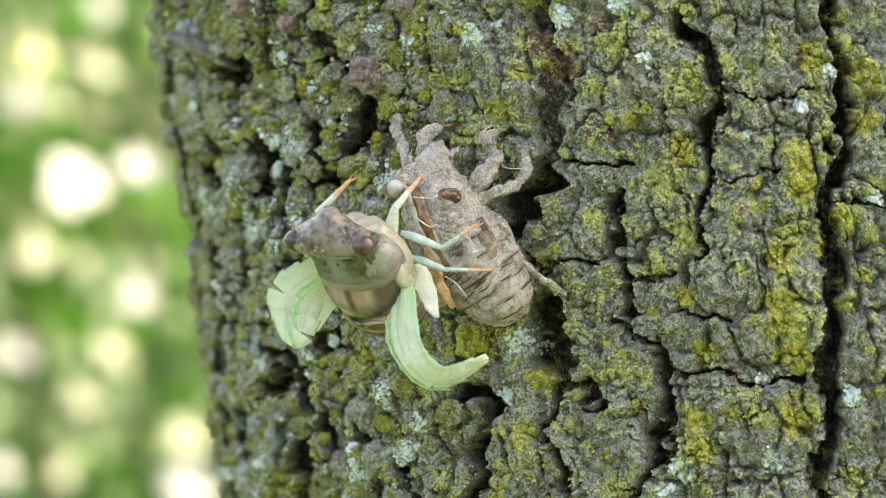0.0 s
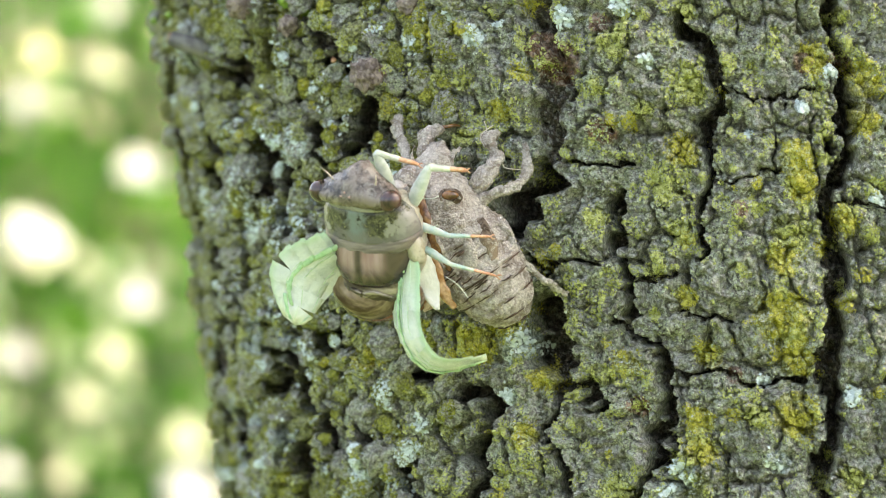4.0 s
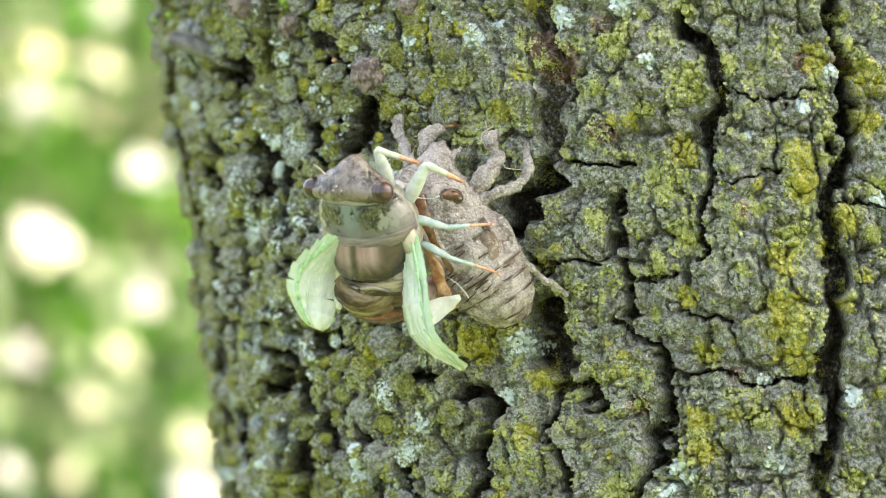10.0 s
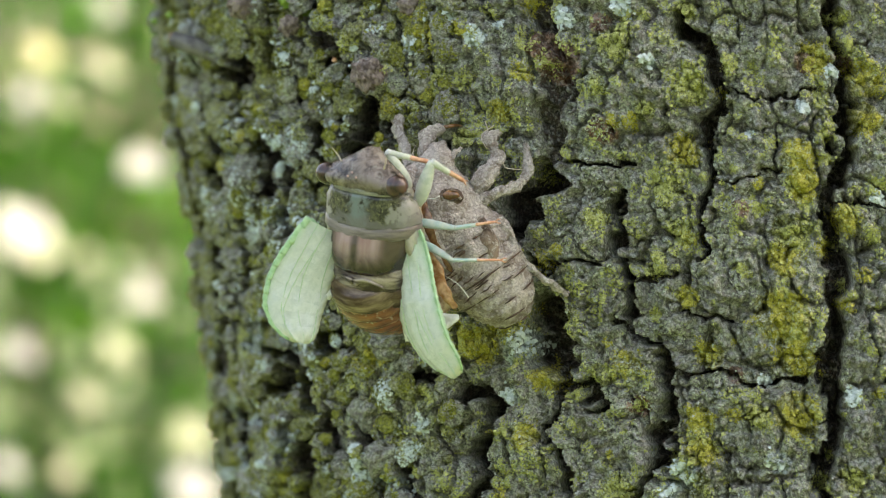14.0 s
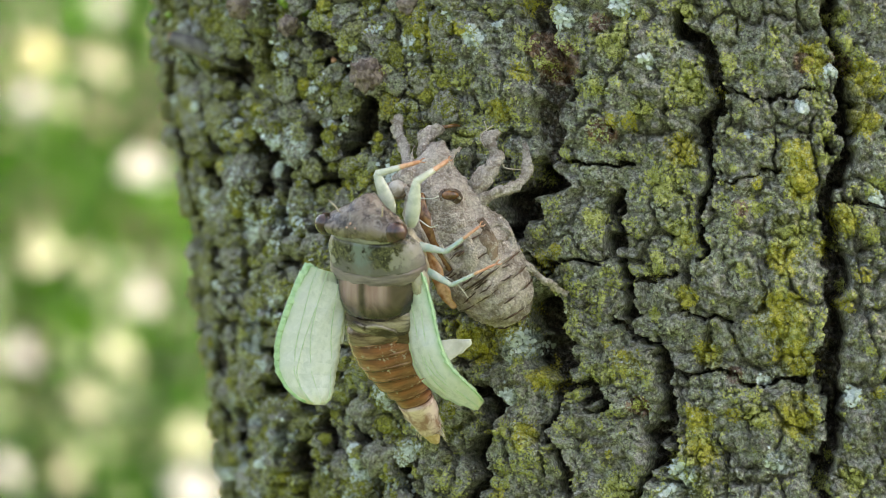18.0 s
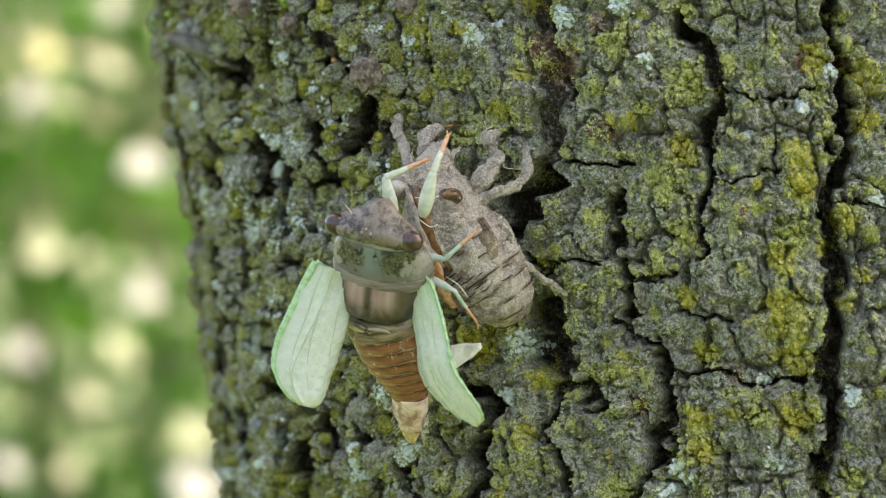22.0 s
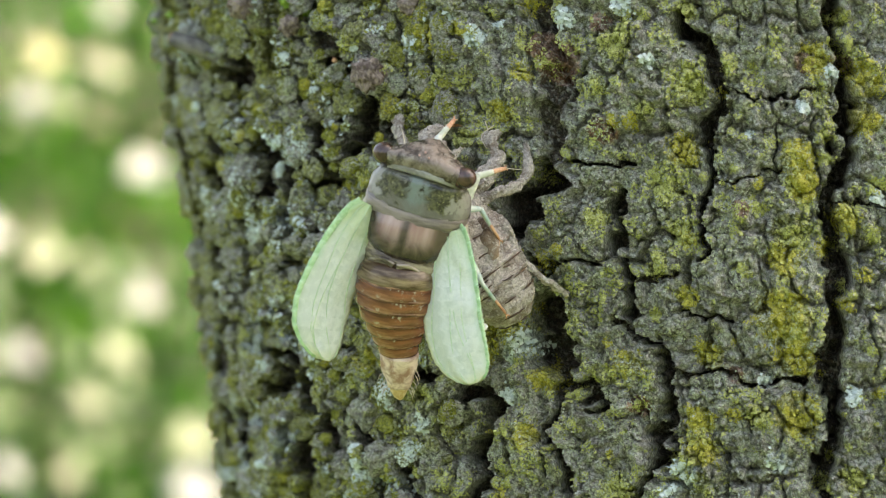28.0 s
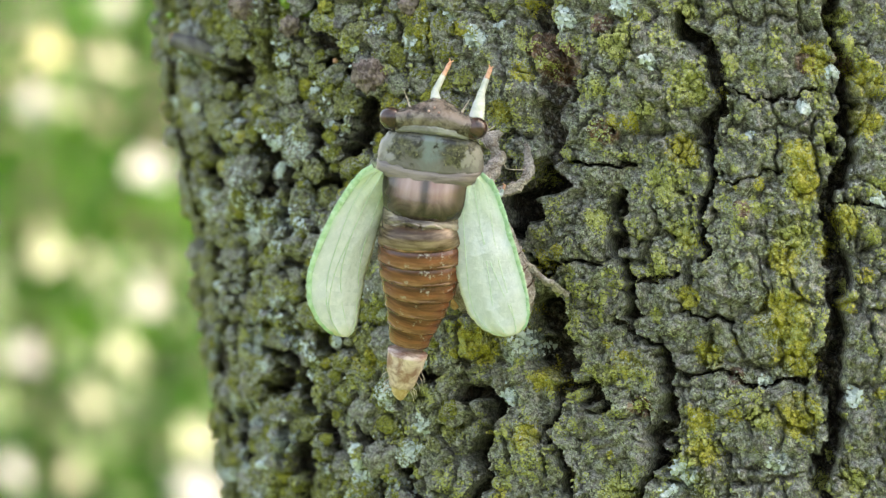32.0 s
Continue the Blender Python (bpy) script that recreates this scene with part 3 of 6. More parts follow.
def bark_relief(s, z):
    """The bark's height over the smooth trunk in metres, how deep in a furrow each place lies, and the plate it belongs to."""
    v = across(s)
    a, b = v / U, z / U
    wx, wy = fractal(a / 45, b / 45, 3, 4, 0.6) - 0.5, fractal(a / 45, b / 45, 11, 4, 0.6) - 0.5
    left = 1 - step(a, *(across(bark_spot([520, 760], [441, 441])[0]) / U))   # rough knobbly side
    furrow, deep = np.zeros(s.shape), np.zeros(s.shape)
    ws, wz = v + wx * 74 * U, z + wy * 74 * U
    vary = 0.55 + 1.1 * fractal(a / 38, b / 38, 51, 3)
    for pts, half, depth in FURROWS:
        ps, pz = bark_spot([p[0] for p in pts], [p[1] for p in pts])
        ps = across(ps)
        near = np.full(s.shape, 1.0)
        for i in range(len(pts) - 1):
            es, ez = ps[i + 1] - ps[i], pz[i + 1] - pz[i]
            k = np.clip(((ws - ps[i]) * es + (wz - pz[i]) * ez) / (es * es + ez * ez), 0, 1)
            near = np.minimum(near, np.hypot(ws - ps[i] - k * es, wz - pz[i] - k * ez))
        d = near / (half * U * vary)
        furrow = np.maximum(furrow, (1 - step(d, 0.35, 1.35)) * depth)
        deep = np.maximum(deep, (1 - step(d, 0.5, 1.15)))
    f1, f2, plate = worley(a / 150 + wx * 0.5, b / 200 + wy * 0.5, 21)
    seam = 1 - step(f2 - f1, 0.0, 0.14)
    k1, k2, _ = worley(a / 58 + wx * 0.6, b / 100 + wy * 0.6, 5)
    q1, q2, _ = worley(a / 62 + wx * 0.8, b / 150 + wy * 0.5, 25)
    pit = (1 - step(q2 - q1, 0.0, 0.26)) * step(fractal(a / 55, b / 90, 65, 3), 0.36, 0.56)
    n1, n2, _ = worley(a / 34 + wx, b / 30 + wy, 29)
    nook = (1 - step(n2 - n1, 0.0, 0.22)) * step(fractal(a / 40, b / 40, 67, 3), 0.48, 0.62)
    ksoft = 1 - step(k2 - k1, 0.0, 0.24)
    g1, g2, _ = worley(a / 20 + wx * 0.9, b / 22 + wy * 0.9, 9)
    h1, h2, _ = worley(a / 8.5 + wx, b / 8.5 + wy, 15)
    hole = (1 - step(g2 - g1, 0.0, 0.30)) * step(fractal(a / 48, b / 48, 63, 3), 0.56, 0.66)
    big = fractal(a / 130, b / 170, 31, 3) - 0.5
    fine = fractal(a / 16, b / 16, 41, 4, 0.6) - 0.5
    open_seam = (1 - step(k2 - k1, 0.02, 0.16)) * step(fractal(a / 70, b / 70, 61, 3), 0.40, 0.58)
    mm = 3.8 * big - 1.5 * open_seam * (1 - left) - 1.0 * seam * (1 - 0.4 * left) + 0.8 * (0.5 - k1) + 2.6 * left * (0.5 - q1) - 0.3 * ksoft - 4.5 * left * pit
    mm = mm + 1.2 * (0.5 - g1) - 1.0 * hole + left * (2.2 * (0.5 - n1) - 3.4 * nook) + 0.55 * (0.5 - h1) + 2.0 * fine - furrow * (1.25 + 0.9 * fine)
    # flakes: small terraces with ragged edges
    for size, tall, seed in ((34, 0.5, 81), (15, 0.2, 91)):
        lay = fractal(a / size, b / (size * 1.3), seed, 4, 0.6) * 7
        mm = mm + tall * (np.floor(lay) + step(lay - np.floor(lay), 0.72, 1.0) - 3.5)
    for px, py, r, tall in LUMPS:
        cs, cz = bark_spot(px, py)
        mm = mm + tall * np.exp(-(((v - across(cs)) ** 2 + (z - cz) ** 2) / (r * U) ** 2) ** 1.5)
    # the second value drives the painted darkening, open seams and flank pits included
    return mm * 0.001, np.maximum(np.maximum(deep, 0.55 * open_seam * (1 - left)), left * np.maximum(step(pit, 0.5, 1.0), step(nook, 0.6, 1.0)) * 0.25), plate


def trunk_place(s, z, h):
    """Relief stands out square to the trunk in front, and leans forward on the flank, where the plates overlap."""
    th = s / TR
    h = h * (1 - 0.4 * step(-th, 0.95, 1.4))
    lean = np.maximum(th, -0.3)
    r = TR + (0.0006 + 0.0016 * step(z, 0.0, 0.028)) * step(-th, 0.85, 1.45)
    return np.stack([axis_x(z) + r * np.sin(th) + h * np.sin(lean), TCY - r * np.cos(th) - h * np.cos(lean), z], -1)


GROUND = -1.3
knobs = []   # places and normals on the knobs of the flank


def build_tree():
    tree = tagged(new("tree"), "living tree trunk with deeply furrowed grey bark spotted with lichen", "tree")
    fine_s = np.arange(-1.78 * TR, 0.30 * TR, 0.00017)
    fine_z = np.arange(-0.047, 0.047, 0.00017)
    grow = 0.00017 * np.cumsum(1.13 ** np.arange(1, 60))
    up = fine_z[-1] + grow[grow < 1.9]
    down = fine_z[0] - grow[grow < -GROUND - 0.06]
    rows = np.concatenate([[GROUND - 0.1], down[::-1], fine_z, up])
    rest = np.linspace(fine_s[-1], fine_s[0] + 2 * math.pi * TR, 90)[1:-1]
    cols = np.concatenate([fine_s, rest])
    S, Z = np.meshgrid(cols, rows)
    relief, deep, plate = bark_relief(S, Z)
    flare = 0.05 * np.exp(-(Z - GROUND) / 0.18) * (Z < -0.2) - 0.012 * step(Z, 0.3, 1.9)
    P = trunk_place(S, Z, relief + flare)
    nz, ns = S.shape
    idx = np.arange(nz * ns).reshape(nz, ns)
    nxt = np.roll(idx, -1, 1)
    quads = np.stack([idx[:-1], nxt[:-1], nxt[1:], idx[1:]], -1)
    V1 = across(S) / U
    left = 1 - step(V1, *(across(bark_spot([430, 720], [441, 441])[0]) / U))
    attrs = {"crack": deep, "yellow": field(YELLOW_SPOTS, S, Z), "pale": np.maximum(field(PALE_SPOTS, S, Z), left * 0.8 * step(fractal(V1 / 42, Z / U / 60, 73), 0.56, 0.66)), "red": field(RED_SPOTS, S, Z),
             "moss": np.maximum(field(OLIVE_SPOTS, S, Z), left * step(fractal(V1 / 45, Z / U / 70, 71), 0.44, 0.58))}
    flat = {k: v.ravel() for k, v in attrs.items()}
    V = P.reshape(-1, 3)
    i0, i1 = len(down) + 1, len(down) + len(fine_z)
    inner = np.zeros((nz - 1, ns), bool)
    inner[i0:i1, :len(fine_s) - 1] = True
    group = np.where(inner, plate[:-1] + 1, 0)

    def piece(mask):
        q = quads[mask]
        used, inv = np.unique(q, return_inverse=True)
        return V[used], inv.reshape(q.shape), {k: v[used] for k, v in flat.items()}

    v, f, at = piece(~inner)
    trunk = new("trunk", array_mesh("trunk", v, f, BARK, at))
    trunk.parent = tree
    names, counts = np.unique(group[inner], return_counts=True)
    for g, c in zip(names, counts):
        v, f, at = piece(inner & (group == g))
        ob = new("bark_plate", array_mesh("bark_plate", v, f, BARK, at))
        ob.parent = trunk
    # the rough flank: knobs of bark, half sunk, taller than wide
    ball_mesh = bmesh.new()
    bmesh.ops.create_icosphere(ball_mesh, subdivisions=4, radius=1)
    unit_v = np.array([v.co for v in ball_mesh.verts])
    unit_f = np.array([[v.index for v in f.verts] for f in ball_mesh.faces])
    ball_mesh.free()
    pick = np.random.default_rng(61)
    placed = []
    for _ in range(5000):
        px, py = pick.uniform(275, 800), pick.uniform(-20, 900)
        if pick.random() < step(px, 560, 800) * 0.85:
            continue
        half, tall = 7 + 19 * pick.random() ** 1.4, pick.uniform(0.8, 1.8)
        if any(abs(px - q[0]) < (half + q[2]) * 0.85 and abs(py - q[1]) < (half * tall + q[2] * q[3]) * 0.8 for q in placed):
            continue
        cs, cz = [np.array([float(q)]) for q in bark_spot(px, py)]
        high, gap, _ = bark_relief(cs, cz)
        if gap[0] > 0.3:
            continue
        placed.append((px, py, half, tall))
        th = float(cs[0]) / TR
        out, side = np.array([math.sin(th), -math.cos(th), 0]), np.array([math.cos(th), math.sin(th), 0])
        spread_out = min(1 / max(math.cos(th), 0.3), 2.4)
        q1, q2, k = unit_v[:, 0] + 0.7 * unit_v[:, 1] + 40, unit_v[:, 2] + 0.6 * unit_v[:, 1] + 40, len(placed)
        lump = 1.5 * (fractal(q1 * 1.5 + k, q2 * 1.5, k % 90, 3, 0.6) - 0.5) + 0.7 * (fractal(q1 * 5 + k, q2 * 5, k % 70, 4, 0.65) - 0.5)
        v = unit_v * (1 + lump)[:, None]
        tilt = pick.uniform(-0.35, 0.35)
        a, b = v[:, 0] * half * U * spread_out, v[:, 2] * half * tall * U
        a, b = a * math.cos(tilt) - b * math.sin(tilt) * spread_out, a * math.sin(tilt) / spread_out + b * math.cos(tilt)
        sink = 0.75 * half * U * float(step(np.array(-th), 0.75, 1.25))
        p = trunk_place(cs, cz, high * 0.7 - sink)[0] + a[:, None] * side + b[:, None] * np.array([0, 0, 1]) + (v[:, 1] * half * U * pick.uniform(0.7, 1.1))[:, None] * out
        n = len(p)
        at = {"moss": np.full(n, max(0.0, pick.uniform(-0.6, 1.0))), "pale": np.full(n, max(0.0, pick.uniform(-1.7, 0.5))), "red": np.full(n, max(0.0, pick.uniform(-2.5, 0.35)))}
        knob = new("bark_knob", array_mesh("bark_knob", p, unit_f, BARK, at))
        knob.parent = trunk
        face = np.flatnonzero(unit_v[:, 1] * 1.0 + unit_v[:, 2] * 0.3 > 0.05)
        knobs.append((p[face], (v[face, 0:1] * side + v[face, 2:3] * np.array([0, 0, 1]) + v[face, 1:2] * out)))
    # limbs and crown, above the view
    rng = np.random.default_rng(31)
    fork = Vector((float(axis_x(rows[-1])), TCY, rows[-1] - 0.06))
    for k in range(6):
        ang = k * 1.05 + 0.3
        end = fork + Vector((math.cos(ang), math.sin(ang), 0)) * rng.uniform(0.5, 1.0) + Vector((0, 0, rng.uniform(0.7, 1.5)))
        pts = smooth_path([fork, fork.lerp(end, 0.45) + Vector((0, 0, 0.12)), end], 6)
        limb = part("limb", tube(bmesh.new(), pts, spread([0.058, 0.035, 0.008], 6), 14, 1.0, 0.12, k), TWIG, tree)
        m = 420
        along = rng.uniform(0.45, 1.1, m)[:, None]
        c = np.array(fork) + (np.array(end) - np.array(fork)) * along + rng.normal(0, 0.24, (m, 3))
        leaf_cloud("leaves", c, rng.uniform(0.06, 0.11, m), LEAF, rng, limb)["kind"] = "stuff"
    # the stub of a broken twig on the flank
    p = trunk_place(*[np.array(q) for q in bark_spot(412, 104)], -0.004)
    root = Vector(p)
    stub = smooth_path([root, plan(388, 96, -445), plan(346, 82, -455), plan(304, 68, -465)], 5)
    bm = tube(bmesh.new(), stub, [U * r for r in spread([24, 20, 17, 15], 5)], 22, 1.0, 0.1, 3)
    part("twig_stub", rumple(bm, 4 * U, 300, 2), STUB, tree, "grey broken twig stub")
    bm = ball(bmesh.new(), plan(303, 68, -465), 6 * U, 12 * U, 12 * U, None, 14, 10)
    part("broken_end", rumple(bm, 3 * U, 500), SCAR, tree, "tan broken wood")
    return tree


def surface(s, z):
    """Place and normal on the rough bark."""
    e = 0.0004
    p = trunk_place(s, z, bark_relief(s, z)[0])
    ps, pz = trunk_place(s + e, z, bark_relief(s + e, z)[0]), trunk_place(s, z + e, bark_relief(s, z + e)[0])
    n = np.cross(ps - p, pz - p)
    n /= np.linalg.norm(n, axis=1, keepdims=True)
    return p, n


def lobes(name, s, z, size, material, rng, sides=6, lift=0.1):
    """Small cupped flakes lying on the bark, as one mesh. s and z: places on the trunk, or points and normals."""
    if s.ndim == 1:
        p, n = surface(s, z)
        n = n * 0.6 + 0.5 * np.stack([np.sin(s / TR), -np.cos(s / TR), np.zeros_like(s)], -1)
    else:
        p, n = s, z
    n = n + rng.normal(0, 0.2, n.shape)
    n /= np.linalg.norm(n, axis=1, keepdims=True)
    t = np.cross(n, rng.normal(0, 1, n.shape))
    t /= np.linalg.norm(t, axis=1, keepdims=True)
    b = np.cross(n, t)
    m = len(p)
    ang = np.arange(sides) * 2 * math.pi / sides
    rad = size[:, None] * rng.uniform(0.35, 1.4, (m, sides))
    rim = p[:, None] + rad[..., None] * (np.cos(ang)[None, :, None] * t[:, None] + np.sin(ang)[None, :, None] * b[:, None]) \
        + (rng.uniform(0.0, 0.5, (m, sides)) * size[:, None])[..., None] * n[:, None]
    mid = p + n * (size * rng.uniform(lift, lift + 0.5, m))[:, None]
    low = p - n * (size * 0.5)[:, None]
    verts = np.concatenate([mid[:, None], low[:, None], rim], 1).reshape(-1, 3)
    k = np.arange(sides)
    tri = np.concatenate([np.stack([np.zeros(sides, int), 2 + k, 2 + (k + 1) % sides], -1), np.stack([np.ones(sides, int), 2 + (k + 1) % sides, 2 + k], -1)])
    faces = (np.arange(m)[:, None, None] * (sides + 2) + tri[None]).reshape(-1, 3)
    return new(name, array_mesh(name, verts, faces, material, smooth=False))


def lichen_patch(px, py, r, material, label, rng, lobe):
    r *= 0.88
    m = int(r * r * 0.32 * (5.5 / lobe) ** 1.5) + 8
    rad, ang = r * U * np.sqrt(rng.random(m)) * rng.uniform(0.6, 1.5, m), rng.random(m) * 2 * math.pi
    cs, cz = bark_spot(px, py)
    s, z = cs + rad * np.cos(ang) / max(math.cos(float(cs) / TR), 0.45), cz + rad * np.sin(ang) * 1.05
    keep = fractal(s / U / 22, z / U / 22, 90, 3) + 0.25 * (1 - rad / (r * U)) > 0.52
    if keep.sum() < 6:
        keep[:] = True
    ob = lobes("lichen_patch", s[keep], z[keep], U * lobe * rng.uniform(0.5, 1.15, keep.sum()), material, rng)
    return tagged(ob, label, "lichen", "lichen patches on the bark", "stuff")


def build_lichen():
    rng = np.random.default_rng(5)
    for px, py, r in YELLOW_SPOTS:
        lichen_patch(px, py, r, YELLOW, "bright yellow crinkled lichen growing on grey bark", rng, 2.1)
    for _ in range(140):   # small scattered crusts
        px, py, r = rng.uniform(580, 1560), rng.uniform(0, 880), rng.uniform(7, 22)
        olive = rng.random() < 0.72
        lichen_patch(px, py, r, OLIVE if olive else YELLOW, "small olive crust of lichen on the bark" if olive else "small yellow crust of lichen on the bark", rng, 2.0)
    for px, py, r in OLIVE_SPOTS:
        lichen_patch(px, py, r, OLIVE, "olive yellow-green crumbly lichen on the bark", rng, 2.1)
    for px, py, r in PALE_SPOTS:
        lichen_patch(px, py, r, PALE, "pale blue-grey leafy lichen lying flat on bark", rng, 4.8)
    for name, material, label, m, seed, bar, lo, hi in (
            ("crust_lichen", GREYGREEN, "fine grey-green crumbs of crust lichen across the bark", 110000, 77, 0.53, 1.0, 2.2),
            ("crust_lichen", OLIVE, "small olive tufts of lichen scattered across the bark", 150000, 177, 0.585, 1.2, 3.0),
            ("crust_lichen", ASH, "scattered pale grey flecks of lichen", 40000, 277, 0.58, 1.0, 2.6),
            ("moss_tufts", MOSS, "olive tufts of moss on the rough flank of the trunk", 40000, 377, 0.56, 1.6, 4.0),
            ("leafy_lichen", PALE, "blue-grey leafy lichen on the rough flank of the trunk", 14000, 477, 0.60, 2.2, 5.0)):
        flank = name in ("moss_tufts", "leafy_lichen")
        px, py = rng.uniform(265 if flank else 330, 760 if flank else 1640, m), rng.uniform(-40, 920, m)
        s, z = bark_spot(px, py)
        keep = fractal(across(s) / U / 36, z / U / 36, seed, 5, 0.65) > bar
        s, z = s[keep], z[keep]
        keep = bark_relief(s, z)[1] < 0.3
        s, z = s[keep], z[keep]
        ob = lobes(name, s, z, U * rng.uniform(lo, hi, len(s)), material, rng, 5, 0.15)
        tagged(ob, label, "lichen", "", "stuff")
    # crusts and tufts on the knobs, each knob with its own
    kinds = [("moss_tufts", MOSS, "olive tufts of moss on the knobs of bark", 0.44, 1.4, 3.2), ("crust_lichen", GREYGREEN, "grey-green crumbs of crust lichen on the knobs of bark", 0.24, 1.0, 2.4),
             ("leafy_lichen", PALE, "blue-grey leafy lichen on the knobs of bark", 0.10, 1.6, 4.2), ("crust_lichen", YELLOW, "yellow crust lichen on the knobs of bark", 0.09, 1.2, 2.8)]
    for name, material, label, share, lo, hi in kinds:
        ps, ns = [], []
        for p, n in knobs:
            if rng.random() < share:
                c = p[rng.integers(len(p))]
                near = np.linalg.norm(p - c, axis=1)
                near = np.flatnonzero(near < np.quantile(near, rng.uniform(0.4, 0.9)))
                near = rng.choice(near, min(len(near), 260), replace=False)
                ps.append(p[near] + rng.normal(0, 0.8 * U, (len(near), 3))), ns.append(n[near])
        p, n = np.concatenate(ps), np.concatenate(ns)
        n /= np.linalg.norm(n, axis=1, keepdims=True)
        tagged(lobes(name, p, n, U * rng.uniform(lo, hi, len(p)), material, rng, 5, 0.2), label, "lichen", "", "stuff")


build_tree()
build_lichen()


# ---- the ground and the garden behind ----
def build_ground():
    n = 60
    r = np.concatenate([[0], 0.35 * 1.2 ** np.arange(n - 1)])
    a = np.linspace(0, 2 * math.pi, 49)[:-1]
    X, Y = r[:, None] * np.cos(a), r[:, None] * np.sin(a)
    Z = GROUND + 0.03 * (fractal(X / 2 + 50, Y / 2 + 50, 2) - 0.5)
    idx = np.arange(n * 48).reshape(n, 48)
    nx = np.roll(idx, -1, 1)
    quads = np.stack([idx[:-1], idx[1:], nx[1:], nx[:-1]], -1).reshape(-1, 4)
    ob = new("ground", array_mesh("ground", np.stack([X, Y, Z], -1).reshape(-1, 3), quads, GRASS))
    tagged(ob, "mown green grass in full sun", "grass", "", "structure")


def shrub(x, y, top, leaves, rng, label, wide=0.5):
    ob = tagged(new("shrub"), label, "shrub", "shrubs behind the tree")
    for k in range(5):
        a = rng.uniform(0, 6.28)
        end = Vector((x + wide * 0.7 * math.cos(a), y + wide * 0.6 * math.sin(a), GROUND + (top - GROUND) * rng.uniform(0.6, 0.95)))
        base = Vector((x + 0.05 * math.cos(a), y + 0.05 * math.sin(a), GROUND - 0.03))
        pts = smooth_path([base, base.lerp(end, 0.5) + Vector((0, 0, 0.12)), end])
        part("branch", tube(bmesh.new(), pts, spread([0.018, 0.012, 0.004]), 8), TWIG, ob)
    c = np.stack([x + rng.normal(0, wide * 0.5, leaves), y + rng.normal(0, wide * 0.4, leaves), rng.uniform(GROUND + 0.1, top, leaves)], -1)
    f = leaf_cloud("foliage", c, rng.uniform(0.05, 0.10, leaves), LEAF, rng, ob)
    f["kind"] = "stuff"
    return ob


def garden_spot(px, py, dist):
    """A place dist metres behind the subject's plane, on the plan's sight line."""
    return plan(px, py, -dist / U)


# painted glints: plan place, radius, 1 for the whitish colour
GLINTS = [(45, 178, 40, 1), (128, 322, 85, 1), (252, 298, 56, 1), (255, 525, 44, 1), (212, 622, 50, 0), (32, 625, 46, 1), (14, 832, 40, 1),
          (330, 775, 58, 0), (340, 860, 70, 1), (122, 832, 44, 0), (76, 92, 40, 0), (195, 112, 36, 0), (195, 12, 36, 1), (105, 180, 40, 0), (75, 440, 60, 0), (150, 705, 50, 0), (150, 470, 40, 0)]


swaying, bushes = [], []


def build_garden():
    rng = np.random.default_rng(12)
    for x, y, top, n, label in [(-0.50, 5.6, 0.75, 1700, "leafy green shrub lit by the sun from behind"), (-1.15, 6.0, 0.9, 1200, "broad leafy shrub with yellow-green sunlit leaves"),
                                (0.05, 6.3, 0.8, 900, "leafy shrub in dappled sun"), (-0.75, 7.8, 1.3, 1500, "tall leafy shrub further back in the sun")]:
        bushes.append(shrub(x, y, top, n, rng, label))
    # thin leaves in place of blurred sun glints; the brightness is put into their colour
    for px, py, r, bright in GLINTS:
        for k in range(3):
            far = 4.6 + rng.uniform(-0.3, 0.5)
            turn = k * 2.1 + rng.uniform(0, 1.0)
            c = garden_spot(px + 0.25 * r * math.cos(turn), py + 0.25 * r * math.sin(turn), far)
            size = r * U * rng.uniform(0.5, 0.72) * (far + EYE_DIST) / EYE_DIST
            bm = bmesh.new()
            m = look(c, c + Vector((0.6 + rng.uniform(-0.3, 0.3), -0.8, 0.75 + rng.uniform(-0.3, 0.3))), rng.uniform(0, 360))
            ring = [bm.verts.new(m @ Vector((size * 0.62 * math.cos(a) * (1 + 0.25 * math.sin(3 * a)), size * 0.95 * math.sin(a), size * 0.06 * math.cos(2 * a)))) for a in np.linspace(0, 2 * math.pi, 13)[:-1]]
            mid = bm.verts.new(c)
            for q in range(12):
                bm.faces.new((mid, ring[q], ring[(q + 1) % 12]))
            mat = WHITE_GLINT if bright else YELLOW_GLINT if (px, py) == (76, 92) else DIM_GLINT
            ob = part("glint_leaf", bm, mat, bushes[0 if py > 120 else 3], "leaf coloured whitish to stand for a glint of sun" if bright else "leaf coloured light for a weaker glint of sun")
            if (px, py) == (128, 322):
                swaying.append(ob)


build_ground()
build_garden()


# ---- the empty nymph shell that clings to the bark ----
def shell_leg(name, pts, radii, shell, tip=None):
    path = smooth_path([plan(*p) for p in pts], 12)
    leg = part(name, rumple(rumple(tube(bmesh.new(), path, [r * U for r in spread(radii, 12)], 24, 0.85), 6 * U, 420, pts[0][1]), 3.5 * U, 1500, pts[0][0]), MUD, shell)
    if tip:
        part("claw", tube(bmesh.new(), smooth_path([plan(*p) for p in tip], 4), [U * r for r in spread([4, 3, 1][:len(tip)], 4)], 8), AMBER, leg, "dark amber claw")
    return leg


